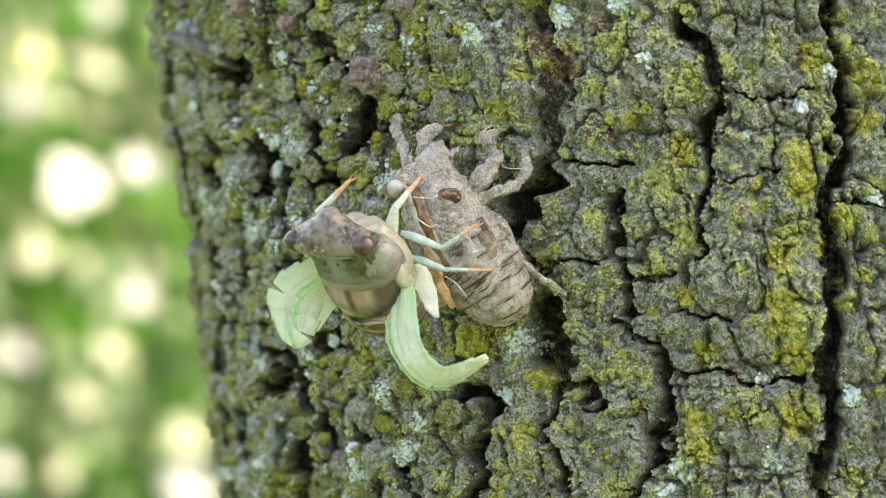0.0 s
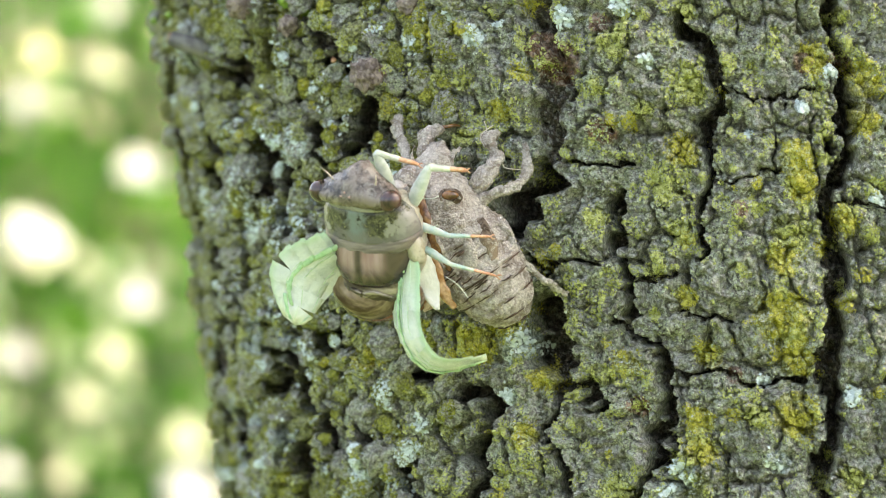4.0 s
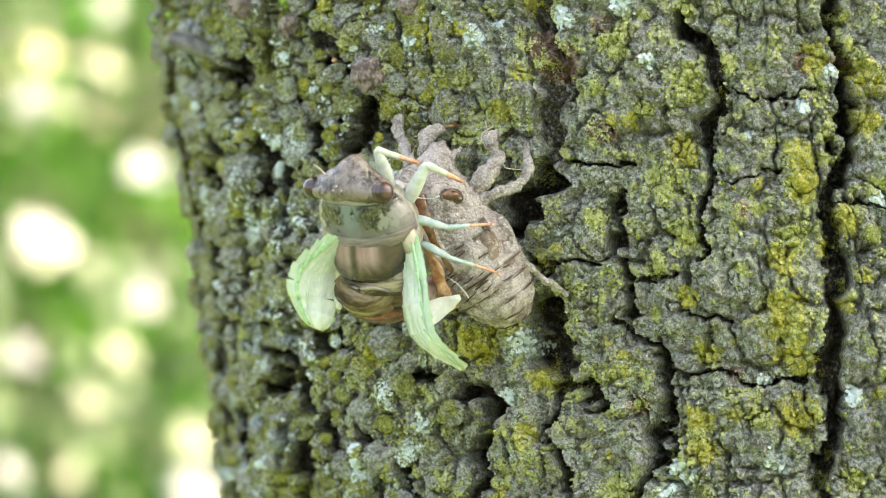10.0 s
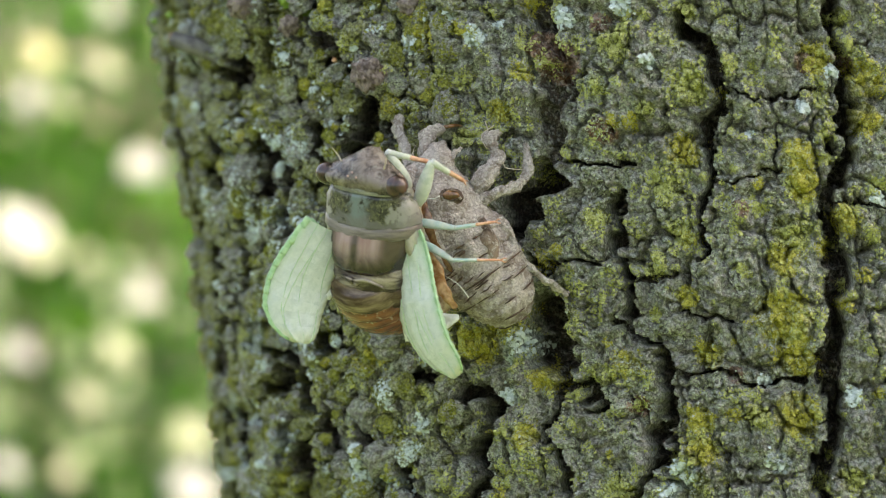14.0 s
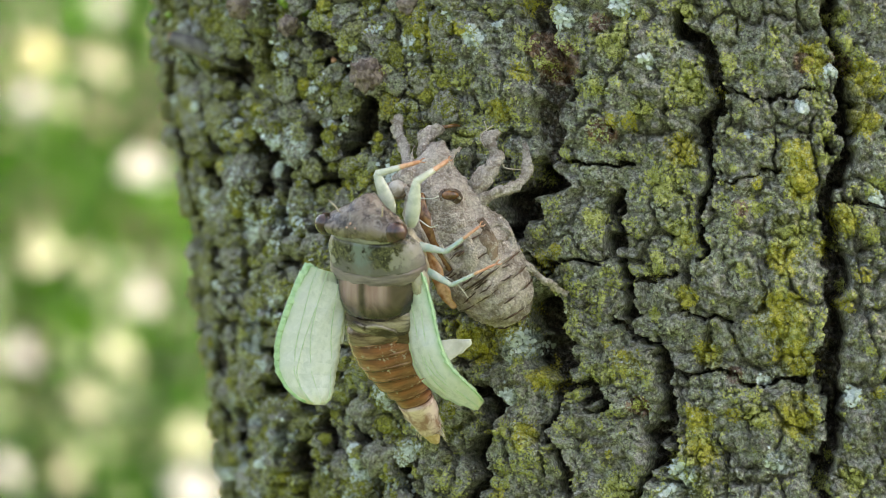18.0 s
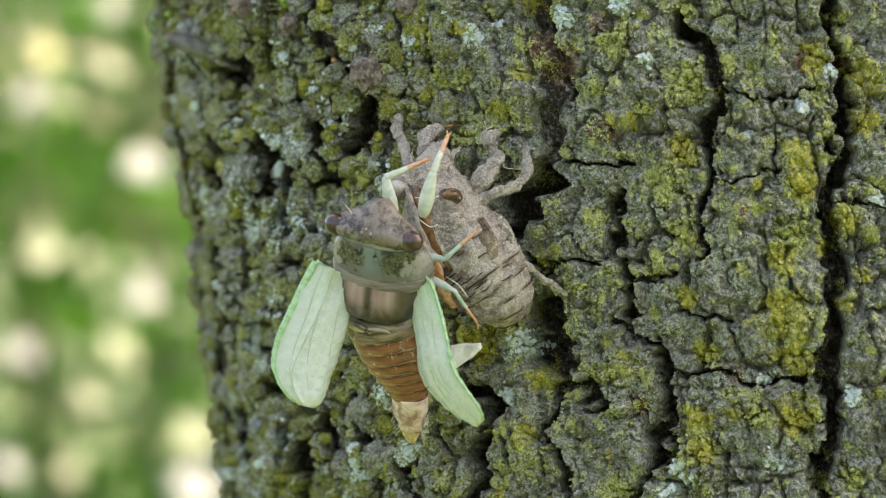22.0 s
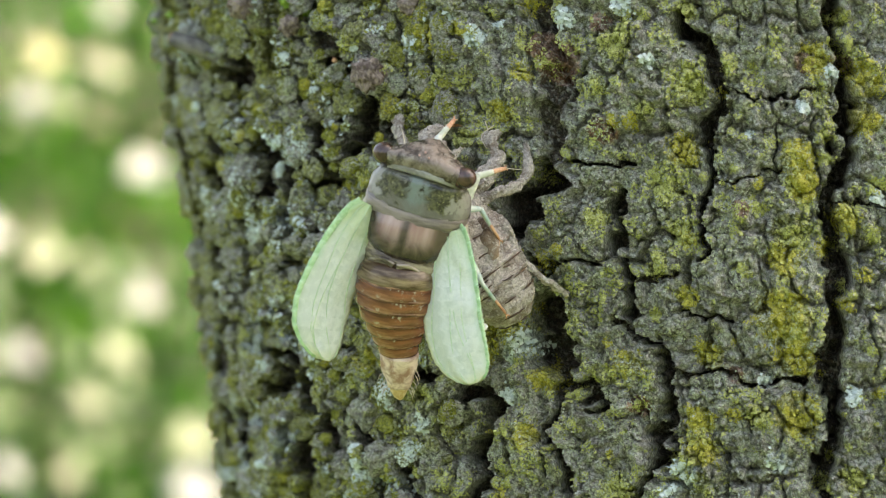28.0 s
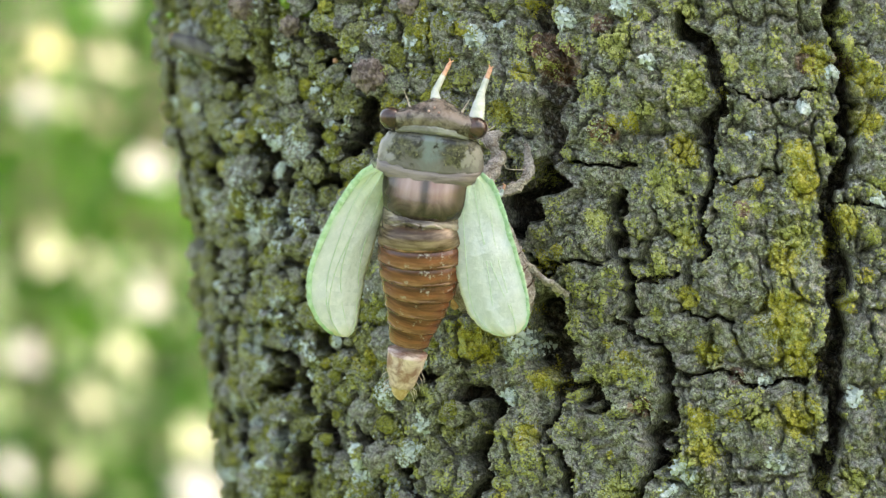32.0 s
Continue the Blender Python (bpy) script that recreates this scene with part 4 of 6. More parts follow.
def build_shell():
    shell = tagged(new("cicada_shell"), "empty split nymph shell caked in dried grey mud, clinging to bark", "insect shell")
    rng = random.Random(11)
    # abdomen: overlapping bands
    spine = smooth_path([plan(798, 385, 190), plan(828, 440, 195), plan(862, 490, 195), plan(890, 530, 190), plan(908, 562, 180)], 8)
    radii = spread([66, 76, 76, 62, 30], 8)
    for i in range(7):
        lo, hi = 4 * i + 1, min(4 * i + 7, len(spine) - 1)
        if i == 6:
            lo, hi = 24, 32
        rr = [radii[k] * U * (1 - 0.11 * (1 - (k - lo) / (hi - lo)) ** 1.5) for k in range(lo, hi + 1)]
        seg = part("abdomen_band", rumple(rumple(tube(bmesh.new(), smooth_path(spine[lo:hi + 1], 4), spread(rr, 4), 96, 1.0), 4.5 * U, 420, i), 2.5 * U, 1500, i), MUD, shell)
        c, d = spine[hi], (spine[hi] - spine[hi - 1]).normalized()
        x = d.cross(Vector((0.3, 0.87, 0.37))).normalized()
        y = d.cross(x)
        part("band_edge", rumple(tube(bmesh.new(), [c - d * 7 * U, c - d * 3 * U, c + d * 2 * U], [rr[-1] * 0.99, rr[-1] * 1.03, rr[-1] * 0.97], 40), 1.5 * U, 900, i + 9), MUD, seg)
        for k in range(4 if i > 1 else 1):
            a0 = math.atan2(-y.y, -x.y) + rng.uniform(-1.5, 0.7)
            arc = [c + d * 3 * U + (x * math.cos(a) + y * math.sin(a)) * rr[-1] * 1.01 for a in np.linspace(a0, a0 + rng.uniform(0.35, 0.9), 7)]
            part("bare_streak", tube(bmesh.new(), arc, [U * q for q in (0.4, 1.0, 1.6, 1.9, 1.5, 0.9, 0.4)], 8, 0.7), BROWN, seg, "dark bare streak between bands")
    thorax = smooth_path([plan(757, 318, 190), plan(775, 350, 195), plan(795, 395, 195), plan(818, 445, 190)], 6)
    part("thorax", rumple(rumple(tube(bmesh.new(), smooth_path(thorax, 3), [r * U for r in spread([44, 62, 72, 66], 18)], 80), 6 * U, 400, 4), 3 * U, 1400, 3), MUD, shell)
    # wavy bare streaks where the mud has cracked away
    for k in range(20):
        along, side = rng.uniform(0.05, 0.95), rng.uniform(-0.62, 0.7)
        path = []
        for j in range(6):
            q = side + (j - 2.5) * rng.uniform(0.055, 0.085)
            bow = along + 0.10 * q * q + rng.uniform(-0.012, 0.012)
            x0, y0 = 812 + 66 * bow, 430 + 92 * bow
            path.append(plan(x0 + 0.83 * 74 * q, y0 - 0.57 * 74 * q, 196 + 75.5 * math.sqrt(max(0.0, 1 - q * q))))
        part("bare_streak", tube(bmesh.new(), smooth_path(path, 3), [U * r for r in spread([0.4, rng.uniform(0.9, 1.8), 1.5, rng.uniform(0.9, 1.7), 1.1, 0.4], 3)], 8, 0.8, 0.3, k), BROWN, shell, "dark bare streak in the mud")
    # wing pad on the flank
    pad = smooth_path([plan(848, 385, 250), plan(866, 432, 262), plan(872, 490, 255)], 5)
    part("wing_pad", rumple(tube(bmesh.new(), pad, [U * r for r in spread([9, 17, 6], 5)], 20, 0.5), 4 * U, 600, 2), STREAK, shell, "brown nymph wing pad with worn mud")
    pad = smooth_path([plan(818, 412, 262), plan(832, 452, 270), plan(838, 500, 258)], 5)
    part("wing_pad", rumple(tube(bmesh.new(), pad, [U * r for r in spread([7, 15, 5], 5)], 20, 0.45), 4 * U, 600, 3), MUD, shell, "nymph wing pad with worn mud")
    head = part("head", rumple(ball(bmesh.new(), plan(752, 325, 195), 56 * U, 44 * U, 34 * U, Matrix.Rotation(radians(6), 4, "Y"), 64, 40), 9 * U, 380, 5), MUD, shell)
    for px, py, h, skin in ((798, 346, 262, AMBER), (703, 334, 236, CLEAR)):
        part("eye_socket", rumple(ball(bmesh.new(), plan(px, py + 2, h - 5), 22 * U, 8 * U, 15 * U), 3 * U, 900, px), STREAK, head, "brown bare rim of the eye")
        part("eye", ball(bmesh.new(), plan(px, py, h), 15 * U, 11 * U, (9 if skin is AMBER else 15) * U), skin, head, "glossy amber eye shell" if skin is AMBER else "clear whitish eye shell")
    part("face", rumple(tube(bmesh.new(), smooth_path([plan(762, 325, 205), plan(772, 290, 195), plan(778, 262, 165)], 5), [U * r for r in spread([34, 30, 20], 5)], 48), 9 * U, 420, 8), MUD, head)
    # the open split and what shows inside
    split = smooth_path([plan(733, 338, 240), plan(746, 375, 256), plan(764, 425, 258), plan(800, 480, 255)], 6)
    part("split_lining", rumple(tube(bmesh.new(), split, [U * r for r in spread([13, 15, 12, 4], 6)], 20, 0.5), 4 * U, 700), AMBER, shell, "glossy amber lining of the split back")
    skin = smooth_path([plan(752, 415, 250), plan(770, 470, 257), plan(786, 515, 254), plan(806, 545, 242)], 6)
    part("inner_skin", rumple(tube(bmesh.new(), skin, [U * r for r in spread([5, 11, 12, 4], 6)], 20, 0.35), 4 * U, 700, 5), AMBER_SKIN, shell, "wet orange-amber inner skin beside the split")
    for off in (-1, 1):
        edge = [p + Vector((off * 12 * U, -3 * U, -off * 5 * U)) for p in split]
        part("split_edge", rumple(tube(bmesh.new(), edge, [U * r for r in spread([4, 5, 5, 3], 6)], 8), 2 * U, 1200, off), MUD, shell)
    for pts in ([(735, 350, 275), (765, 352, 282), (778, 347, 280)], [(738, 385, 280), (762, 402, 285), (776, 398, 280)], [(790, 490, 270), (812, 505, 278), (830, 528, 270)]):
        part("lining_thread", tube(bmesh.new(), smooth_path([plan(*p) for p in pts], 5), [1.0 * U] * 11, 6), PAD, shell, "white breathing-tube lining thread")
    shell_leg("foreleg", [(722, 300, 160), (716, 262, 90), (705, 232, 45), (706, 206, 25)], [10, 9, 9, 6], shell)
    shell_leg("foreleg", [(778, 320, 190), (752, 268, 170), (758, 240, 140), (785, 226, 110)], [13, 12, 10, 6], shell, [(785, 226, 110), (806, 222, 100), (818, 224, 85)])
    shell_leg("foreleg", [(835, 350, 205), (858, 312, 205), (878, 280, 185), (866, 250, 170), (884, 236, 150)], [13, 16, 13, 11, 5], shell)
    shell_leg("middle_leg", [(835, 362, 205), (880, 340, 215), (918, 326, 200), (934, 300, 180), (930, 254, 150)], [10, 10, 10, 9, 6], shell)
    shell_leg("hind_leg", [(862, 385, 205), (895, 405, 220), (915, 450, 215), (960, 492, 200), (1006, 520, 180)], [12, 12, 10, 9, 5], shell)
    shell_leg("palp", [(800, 325, 225), (797, 285, 205), (816, 262, 180)], [7, 5, 2], shell)
    shell_leg("antenna", [(733, 300, 200), (730, 275, 175), (736, 256, 160)], [3, 2, 1], shell)
    for pts in ([(890, 284, 190), (897, 298, 190), (935, 300, 185)], [(850, 250, 170), (862, 232, 160), (858, 215, 150)], [(860, 262, 175), (852, 240, 165), (874, 222, 155)]):
        part("root_fibre", tube(bmesh.new(), smooth_path([plan(*p) for p in pts], 5), [0.9 * U] * 11, 6), HAIR, shell, "fine dry root fibre stuck to the leg")
    return shell


build_shell()


def build_buds():
    for px, py, r, mat, label in ((511, 8, 16, BUD, "green bud sprouting from the bark"), (537, 22, 12, BUD, "small green bud sprouting from the bark"), (705, 38, 7, BUD, "tiny green bud in a bark crevice"),
                                  (308, 42, 8, BUD, "tiny green bud in a bark crevice"), (328, 30, 8, BUD, "tiny green bud in a bark crevice"), (458, 13, 22, SCALE, "rough reddish-brown bud scales on the bark"),
                                  (522, 46, 17, SCALE, "rough reddish-brown bud scales on the bark"), (672, 126, 26, SCALE, "round pinkish-brown burl on the bark"), (716, 8, 18, SCALE, "round pinkish-brown burl on the bark"),
                                  (588, 108, 5, ORANGE, "tiny orange mite on the bark")):
        s, z = bark_spot(np.array([px], float), np.array([py], float))
        p, n = surface(s, z)
        c = Vector(p[0]) + Vector(n[0]) * r * 0.4 * U + Vector((-0.3, -1, 0)) * 14 * U
        bm = rumple(ball(bmesh.new(), c, r * U, r * U * 0.9, r * U * (0.8 if mat is BUD else 1.1), None, 40, 26), r * (0.15 if mat is not SCALE else 0.32) * U, 1300, px)
        tagged(part("mite" if mat is ORANGE else "bud" if r < 20 else "burl", rumple(bm, r * 0.12 * U, 1500), mat), label, "mite" if mat is ORANGE else "bud" if r < 20 else "burl")


build_buds()


# ---- the new cicada ----
K = 0.945 * U


def loc(u, v, w):
    """A point of the insect: u to its right, v towards its head, w out of its back."""
    return Vector((u * K, -w * K, v * K))


def loft(bm, sections, n=28, power=2.0):
    """A closed skin over rounded sections: (centre, side vector, height vector)."""
    rings = []
    for c, x, y in sections:
        ring = []
        for k in range(n):
            a = 2 * math.pi * k / n
            ca, sa = math.cos(a), math.sin(a)
            ring.append(bm.verts.new(c + x * (math.copysign(abs(ca) ** (2 / power), ca)) + y * (math.copysign(abs(sa) ** (2 / power), sa))))
        rings.append(ring)
    for i in range(len(rings) - 1):
        for k in range(n):
            bm.faces.new((rings[i][k], rings[i][(k + 1) % n], rings[i + 1][(k + 1) % n], rings[i + 1][k]))
    for ring, flip in ((rings[0], True), (rings[-1], False)):
        bm.faces.new(ring[::-1] if flip else ring)
    return bm


def along_v(rows, n=28, power=2.0, bow=0.0):
    """Sections across the body: v, half width, centre height, half height. bow: how far the back's middle reaches to the rear."""
    bm = loft(bmesh.new(), [(loc(0, v, w), loc(a, 0, 0), loc(0, 0, b)) for v, a, w, b in rows], n, power)
    if bow:
        wide = max(r[1] for r in rows) * K
        for v in bm.verts:
            v.co.z -= bow * K * max(0.0, 1 - (v.co.x / wide) ** 2)
    return bm


def finer(rows, k=4):
    r = np.array(rows, float)
    xs = np.linspace(0, len(r) - 1, (len(r) - 1) * k + 1)
    return [tuple(np.interp(x, range(len(r)), r[:, c]) for c in range(r.shape[1])) for x in xs]


cicada = tagged(new("cicada"), "soft newly emerged cicada, brown with pale green swelling wings", "cicada")


skulls = []


def build_body():
    sec = finer([(-84, 85, 13, -26, 15), (-70, 85, 19, -27, 23), (-48, 89, 25, -26, 29), (-24, 96, 33, -24, 33), (-8, 101, 38, -23, 35), (8, 101, 38, -23, 35), (24, 96, 33, -24, 33), (48, 89, 25, -26, 29), (70, 85, 19, -27, 23), (84, 85, 13, -26, 15)], 3)
    skull = loft(bmesh.new(), [(loc(u, v, w), loc(0, a, 0), loc(0, 0, b)) for u, v, a, w, b in sec], 32)
    for p in skull.verts:   # the brow slopes down to the front
        p.co.y += 0.55 * max(0.0, p.co.z - 88 * K)
    head = part("head", rumple(rumple(skull, 3.0 * U, 420), 1.3 * U, 1500), HEAD, cicada)
    skulls.append(head)
    for s in (-1, 1):
        part("eye", ball(bmesh.new(), loc(75 * s, 84, -21), 22 * K, 21 * K, 20 * K, Matrix.Rotation(radians(-18 * s), 4, "Y"), 28, 18), EYE, head, "dark brown glossy bulging eye")
        part("antenna", tube(bmesh.new(), smooth_path([loc(46 * s, 108, -24), loc(52 * s, 122, -20), loc(60 * s, 136, -12)]), [U * r for r in spread([2.2, 1.1, 0.5])], 6), HAIR, head, "thin pale antenna")
    for u, v in ((0, 104), (-9, 96), (9, 96)):
        part("ocellus", ball(bmesh.new(), loc(u, v, 9.0), 2.2 * K, 2 * K, 2.2 * K, None, 12, 8), OCELLUS, head, "tiny pink simple eye")
    part("head_rear_band", along_v(finer([(74, 60, -26, 25), (69, 65, -29, 29), (62, 66, -33, 29)]), 32, 2.2), TEAL, head, "pale grey-teal band behind the head")
    pron = part("pronotum", rumple(along_v(finer([(72, 58, -42, 32), (64, 80, -47, 41), (44, 91, -53, 49), (20, 96, -57, 54), (8, 96, -58, 55)]), 48, 2.2, 8), 1.6 * U, 600, 2), PRONOTUM, cicada)
    part("collar", rumple(along_v(finer([(14, 94, -58, 54), (6, 96, -58, 56), (-5, 95, -58, 57), (-13, 90, -58, 54)]), 44, 2.3, 12), 1.6 * U, 1100, 6), COLLAR, pron, "grey smooth collar")
    meso = part("mesonotum", along_v(finer([(0, 84, -56, 53), (-25, 84, -54, 58), (-50, 80, -52, 60), (-70, 74, -52, 57), (-84, 65, -54, 50), (-94, 52, -57, 42)]), 40, 2.2, 8), MESO, cicada)
    scut = part("scutellum", rumple(along_v(finer([(-76, 74, -54, 50), (-94, 75, -52, 53), (-110, 72, -54, 51), (-126, 64, -58, 45)]), 36, 2.2), 2.2 * U, 700, 3), SCUT, cicada)
    part("metanotum", rumple(along_v(finer([(-112, 74, -60, 48), (-128, 76, -62, 50), (-142, 74, -66, 47), (-152, 66, -70, 40)]), 40, 2.1, 6), 1.8 * U, 800, 5), BRONZE, cicada, "bronze band behind the thorax")
    for s in (-1, 1):
        part("scutellum_arm", rumple(tube(bmesh.new(), smooth_path([loc(3 * s, -100, 3), loc(24 * s, -94, 0), loc(54 * s, -108, -16)], 4), [U * r for r in spread([7, 5, 4], 4)], 10, 0.6), 1.5 * U, 1000), SCUT, scut)
    part("underside", rumple(along_v(finer([(58, 56, -92, 30), (30, 72, -98, 36), (-20, 80, -98, 42), (-70, 74, -92, 40), (-104, 60, -84, 34)]), 36), 4 * U, 600, 9), VENTER, cicada)
    for s in (-1, 1):
        part("wing_root", rumple(ball(bmesh.new(), loc(84 * s, -20, -60), 15 * K, 20 * K, 36 * K, Matrix.Rotation(radians(-14 * s), 4, "Y")), 5 * U, 600, s), VENTER, cicada, "pale swollen wing root")


SEGS = 7
SEG_W = [70, 75, 75, 71, 64, 55, 45, 36]


def build_abdomen():
    rings = []
    for i in range(SEGS):
        a0, a1 = SEG_W[i], SEG_W[i + 1]
        rows = finer([(26, a0 * 0.70, -4, a0 * 0.52), (19, a0 * 0.93, 0, a0 * 0.72), (8, (a0 * 0.6 + a1 * 0.4) * 1.01, 0, (a0 * 0.6 + a1 * 0.4) * 0.80), (-10, a1 * 1.03, 0, a1 * 0.82), (-17, a1 * 0.99, 0, a1 * 0.78)], 3)
        ob = part("abdomen_segment", rumple(along_v(rows, 40), 0.9 * U, 700, i), BRONZE if i < 1 else ABDOMEN, cicada)
        part("segment_margin", rumple(along_v([(-11, a1 * 1.016, 0, a1 * 0.805), (-14.5, a1 * 1.02, 0, a1 * 0.81), (-18, a1 * 0.98, 0, a1 * 0.77)], 36), 1.0 * U, 900, i), ABDO_EDGE, ob, "pale brown segment margin")
        rings.append(ob)
    tail = part("tail_segment", rumple(along_v(finer([(24, 36, 0, 29), (0, 33, 0, 27), (-28, 27, 0, 23), (-46, 21, 0, 17)], 4), 28), 3 * U, 600, 4), TAIL, cicada, "pinkish hairy tail segment")
    part("tail_tip", rumple(along_v(finer([(-40, 19, 3, 15), (-56, 16, 3, 12), (-70, 7, 3, 6)], 3), 20), 2.5 * U, 800, 6), TAIL_TIP, tail, "yellowish tail tip")
    rng = random.Random(4)
    for i in range(12):
        v = rng.uniform(-62, -8)
        s = rng.choice((-1, 1))
        u = s * (36 - abs(v) * 0.32)
        part("bristle", tube(bmesh.new(), [loc(u * 0.9, v, rng.uniform(-8, 10)), loc(u + s * 6, v - 7, 4), loc(u + s * 9, v - 17, 6)], [0.9 * U, 0.7 * U, 0.3 * U], 5), HAIR, tail)
    return rings, tail


PANELS = 12
WING_LEN = 296.0


def wing_half(s, side):
    ends = [62, 57, 45, 31, 12] if side < 0 else [60, 57, 47, 32, 12]
    return float(np.interp(s, [0, 0.05, 0.14, 0.3, 0.5, 0.68, 0.82, 0.92, 0.98, 1.02], [20, 33, 43, 52, 58] + ends))


def wing_shift(s, side):
    """How far the tip lies towards the trailing edge."""
    return -side * float(np.interp(s, [0.6, 0.82, 0.92, 0.98, 1.02], [0, 6, 16, 25, 32] if side < 0 else [0, 0, -3, -6, -8]))


bands = []


def build_wing(side):
    """Soft forewing in overlapping panels, hinge to tip. side -1: on the insect's left."""
    panels = []
    for i in range(PANELS):
        s0, s1, sc = max(i / PANELS - 0.006, 0), min((i + 1) / PANELS + 0.013, 1.02), (i + 0.5) / PANELS
        bm = bmesh.new()
        nu, ns = 16, 6
        grid = {}
        costal, root, margin = [bm.verts.layers.float.new(q) for q in ("costal", "root", "margin")]
        for layer in (0, 1):
            for a in range(ns + 1):
                s = s0 + (s1 - s0) * a / ns
                hw = wing_half(s, side)
                for b in range(nu + 1):
                    x = -1 + 2 * b / nu
                    edge = 1 + 0.03 * math.sin(s * 130 + x) * (0.5 + noise.noise(Vector((s * 30, side, 0))))  * (abs(x) > 0.95)
                    dome = -13 * (1 - x * x) + 0.6 * math.sin(x * 11 + s * 3) + 5.0 * noise.noise(Vector((x * 2.2, s * 7, side * 3)))
                    grid[layer, a, b] = bm.verts.new(Vector((x * hw * edge + wing_shift(s, side), dome + layer * 0.35, (sc - s) * WING_LEN)) * K)
                    grid[layer, a, b][costal] = max(0.0, (x * side - 0.6) / 0.4) * (1.1 - 0.5 * s)
                    grid[layer, a, b][margin] = max(0.0, (abs(x) - 0.8) / 0.2, (s - 0.9) / 0.1) * min(1.0, s / 0.5)
                    grid[layer, a, b][root] = max(0.0, 1 - s / 0.42) * (0.7 + 0.3 * abs(x))
        for a in range(ns):
            for b in range(nu):
                bm.faces.new((grid[0, a, b], grid[0, a + 1, b], grid[0, a + 1, b + 1], grid[0, a, b + 1]))
                bm.faces.new((grid[1, a, b], grid[1, a, b + 1], grid[1, a + 1, b + 1], grid[1, a + 1, b]))
        for a in range(ns):
            for b in (0, nu):
                bm.faces.new((grid[0, a, b], grid[0, a + 1, b], grid[1, a + 1, b], grid[1, a, b]))
        for b in range(nu if i == PANELS - 1 else 0):
            bm.faces.new((grid[0, ns, b], grid[0, ns, b + 1], grid[1, ns, b + 1], grid[1, ns, b]))
        bmesh.ops.recalc_face_normals(bm, faces=bm.faces)
        ob = part("forewing_panel", bm, WING, cicada, "soft pale green wing skin" if i else "yellow-green wing base")

        def on_panel(x, s):
            return Vector((x * wing_half(s, side) + wing_shift(s, side), -13 * (1 - x * x) + 0.6 * math.sin(x * 11 + s * 3) - 0.8, (sc - s) * WING_LEN)) * K

        ss = np.linspace(s0, min(s1, 1.0), 7)
        sb = np.linspace(max(s0 - 0.012, 0.0), min(s1 + 0.012, 1.0), 9)
        band = part("costal_vein", rumple(tube(bmesh.new(), [on_panel(side * 0.93, s) for s in sb], [U * np.interp(s, [0, 0.5, 1], [6.5, 5.5, 2.5]) for s in sb], 12, 0.35), 0.4 * U, 1600, i), VEIN, ob, "swollen green leading vein")
        bands.append((band, side, wing_half(sc, side)))
        branches = [lambda s: 0.55 - 0.2 * s, lambda s: 0.12 - 0.65 * max(0.0, s - 0.4), lambda s: -0.35 - 0.5 * s]
        if i >= 5:
            branches += [lambda s: 0.12 + 0.45 * (s - 0.4)]
        for n, lie in enumerate(branches):
            part("vein", tube(bmesh.new(), [on_panel(side * (lie(s) + 0.03 * math.sin(s * 9 + n * 2)), s) for s in ss], [U * 0.85] * 7, 6), VEIN_PALE, ob)
        panels.append(ob)
    return panels


def build_pad(side):
    """The small folded hind wing, hinge at the origin, reaching down."""
    rows = [(0, 15, 0, 8), (-25, 22, -4, 6), (-55, 21, -7, 5), (-80, 14, -6, 4), (-104, 4, 0, 2)]
    return part("hindwing", rumple(along_v(finer(rows, 4), 24), 4 * U, 500, side), PAD, cicada, "creamy crumpled hind wing")


def build_leg(name, lf, lt, rf, skin):
    z = Vector((0, 0, 1)) * K
    femur = part(name + "_femur", tube(bmesh.new(), [z * lf * q for q in (0, 0.15, 0.4, 0.7, 0.9, 1.0, 1.03)], [K * rf * q for q in (0.5, 0.85, 1.0, 0.82, 0.6, 0.5, 0.3)], 14, 0.75), skin, cicada)
    tibia = part(name + "_tibia", tube(bmesh.new(), [z * lt * q for q in (-0.03, 0, 0.2, 0.5, 0.64)], [K * rf * q for q in (0.3, 0.52, 0.45, 0.40, 0.36)], 12), skin, cicada)
    part("tarsus", tube(bmesh.new(), [z * lt * q + Vector((0, -K * b, 0)) for q, b in ((0.45, 0), (0.58, 1), (0.70, 2), (0.82, 3), (0.92, 2), (1.0, -2))], [K * rf * q for q in (0.38, 0.36, 0.30, 0.33, 0.27, 0.17)], 10), ORANGE, tibia, "orange foot")
    for s in (-1, 1):
        part("claw", tube(bmesh.new(), [z * lt * 0.98, z * lt * 1.06 + Vector((s * 4 * K, 0, 0)), z * lt * 1.12 + Vector((s * 3 * K, 3 * K, 0))], [1.8 * K, 1.3 * K, 0.5 * K], 6), ORANGE, tibia)
    return femur, tibia


build_body()
rings, tail = build_abdomen()
wing_left, wing_right = build_wing(-1), build_wing(1)
pad_left, pad_right = build_pad(-1), build_pad(1)
legs = {"foreleg_left": build_leg("foreleg", 78, 84, 13.5, LEG), "foreleg_right": build_leg("foreleg", 84, 80, 14, LEG),
        "midleg_right": build_leg("middle_leg", 82, 78, 9, LEG_TEAL), "hindleg_right": build_leg("hind_leg", 66, 92, 8, LEG_TEAL)}


# ---- what moves ----
def stand(x, y, z, spin, pitch, roll):
    """The insect's pose: plan units from the eye line, then degrees."""
    return Matrix.Translation(Vector((x, y, z)) * U) @ Matrix.Rotation(radians(spin), 4, "Y") @ Matrix.Rotation(radians(pitch), 4, "X") @ Matrix.Rotation(radians(roll), 4, "Z")


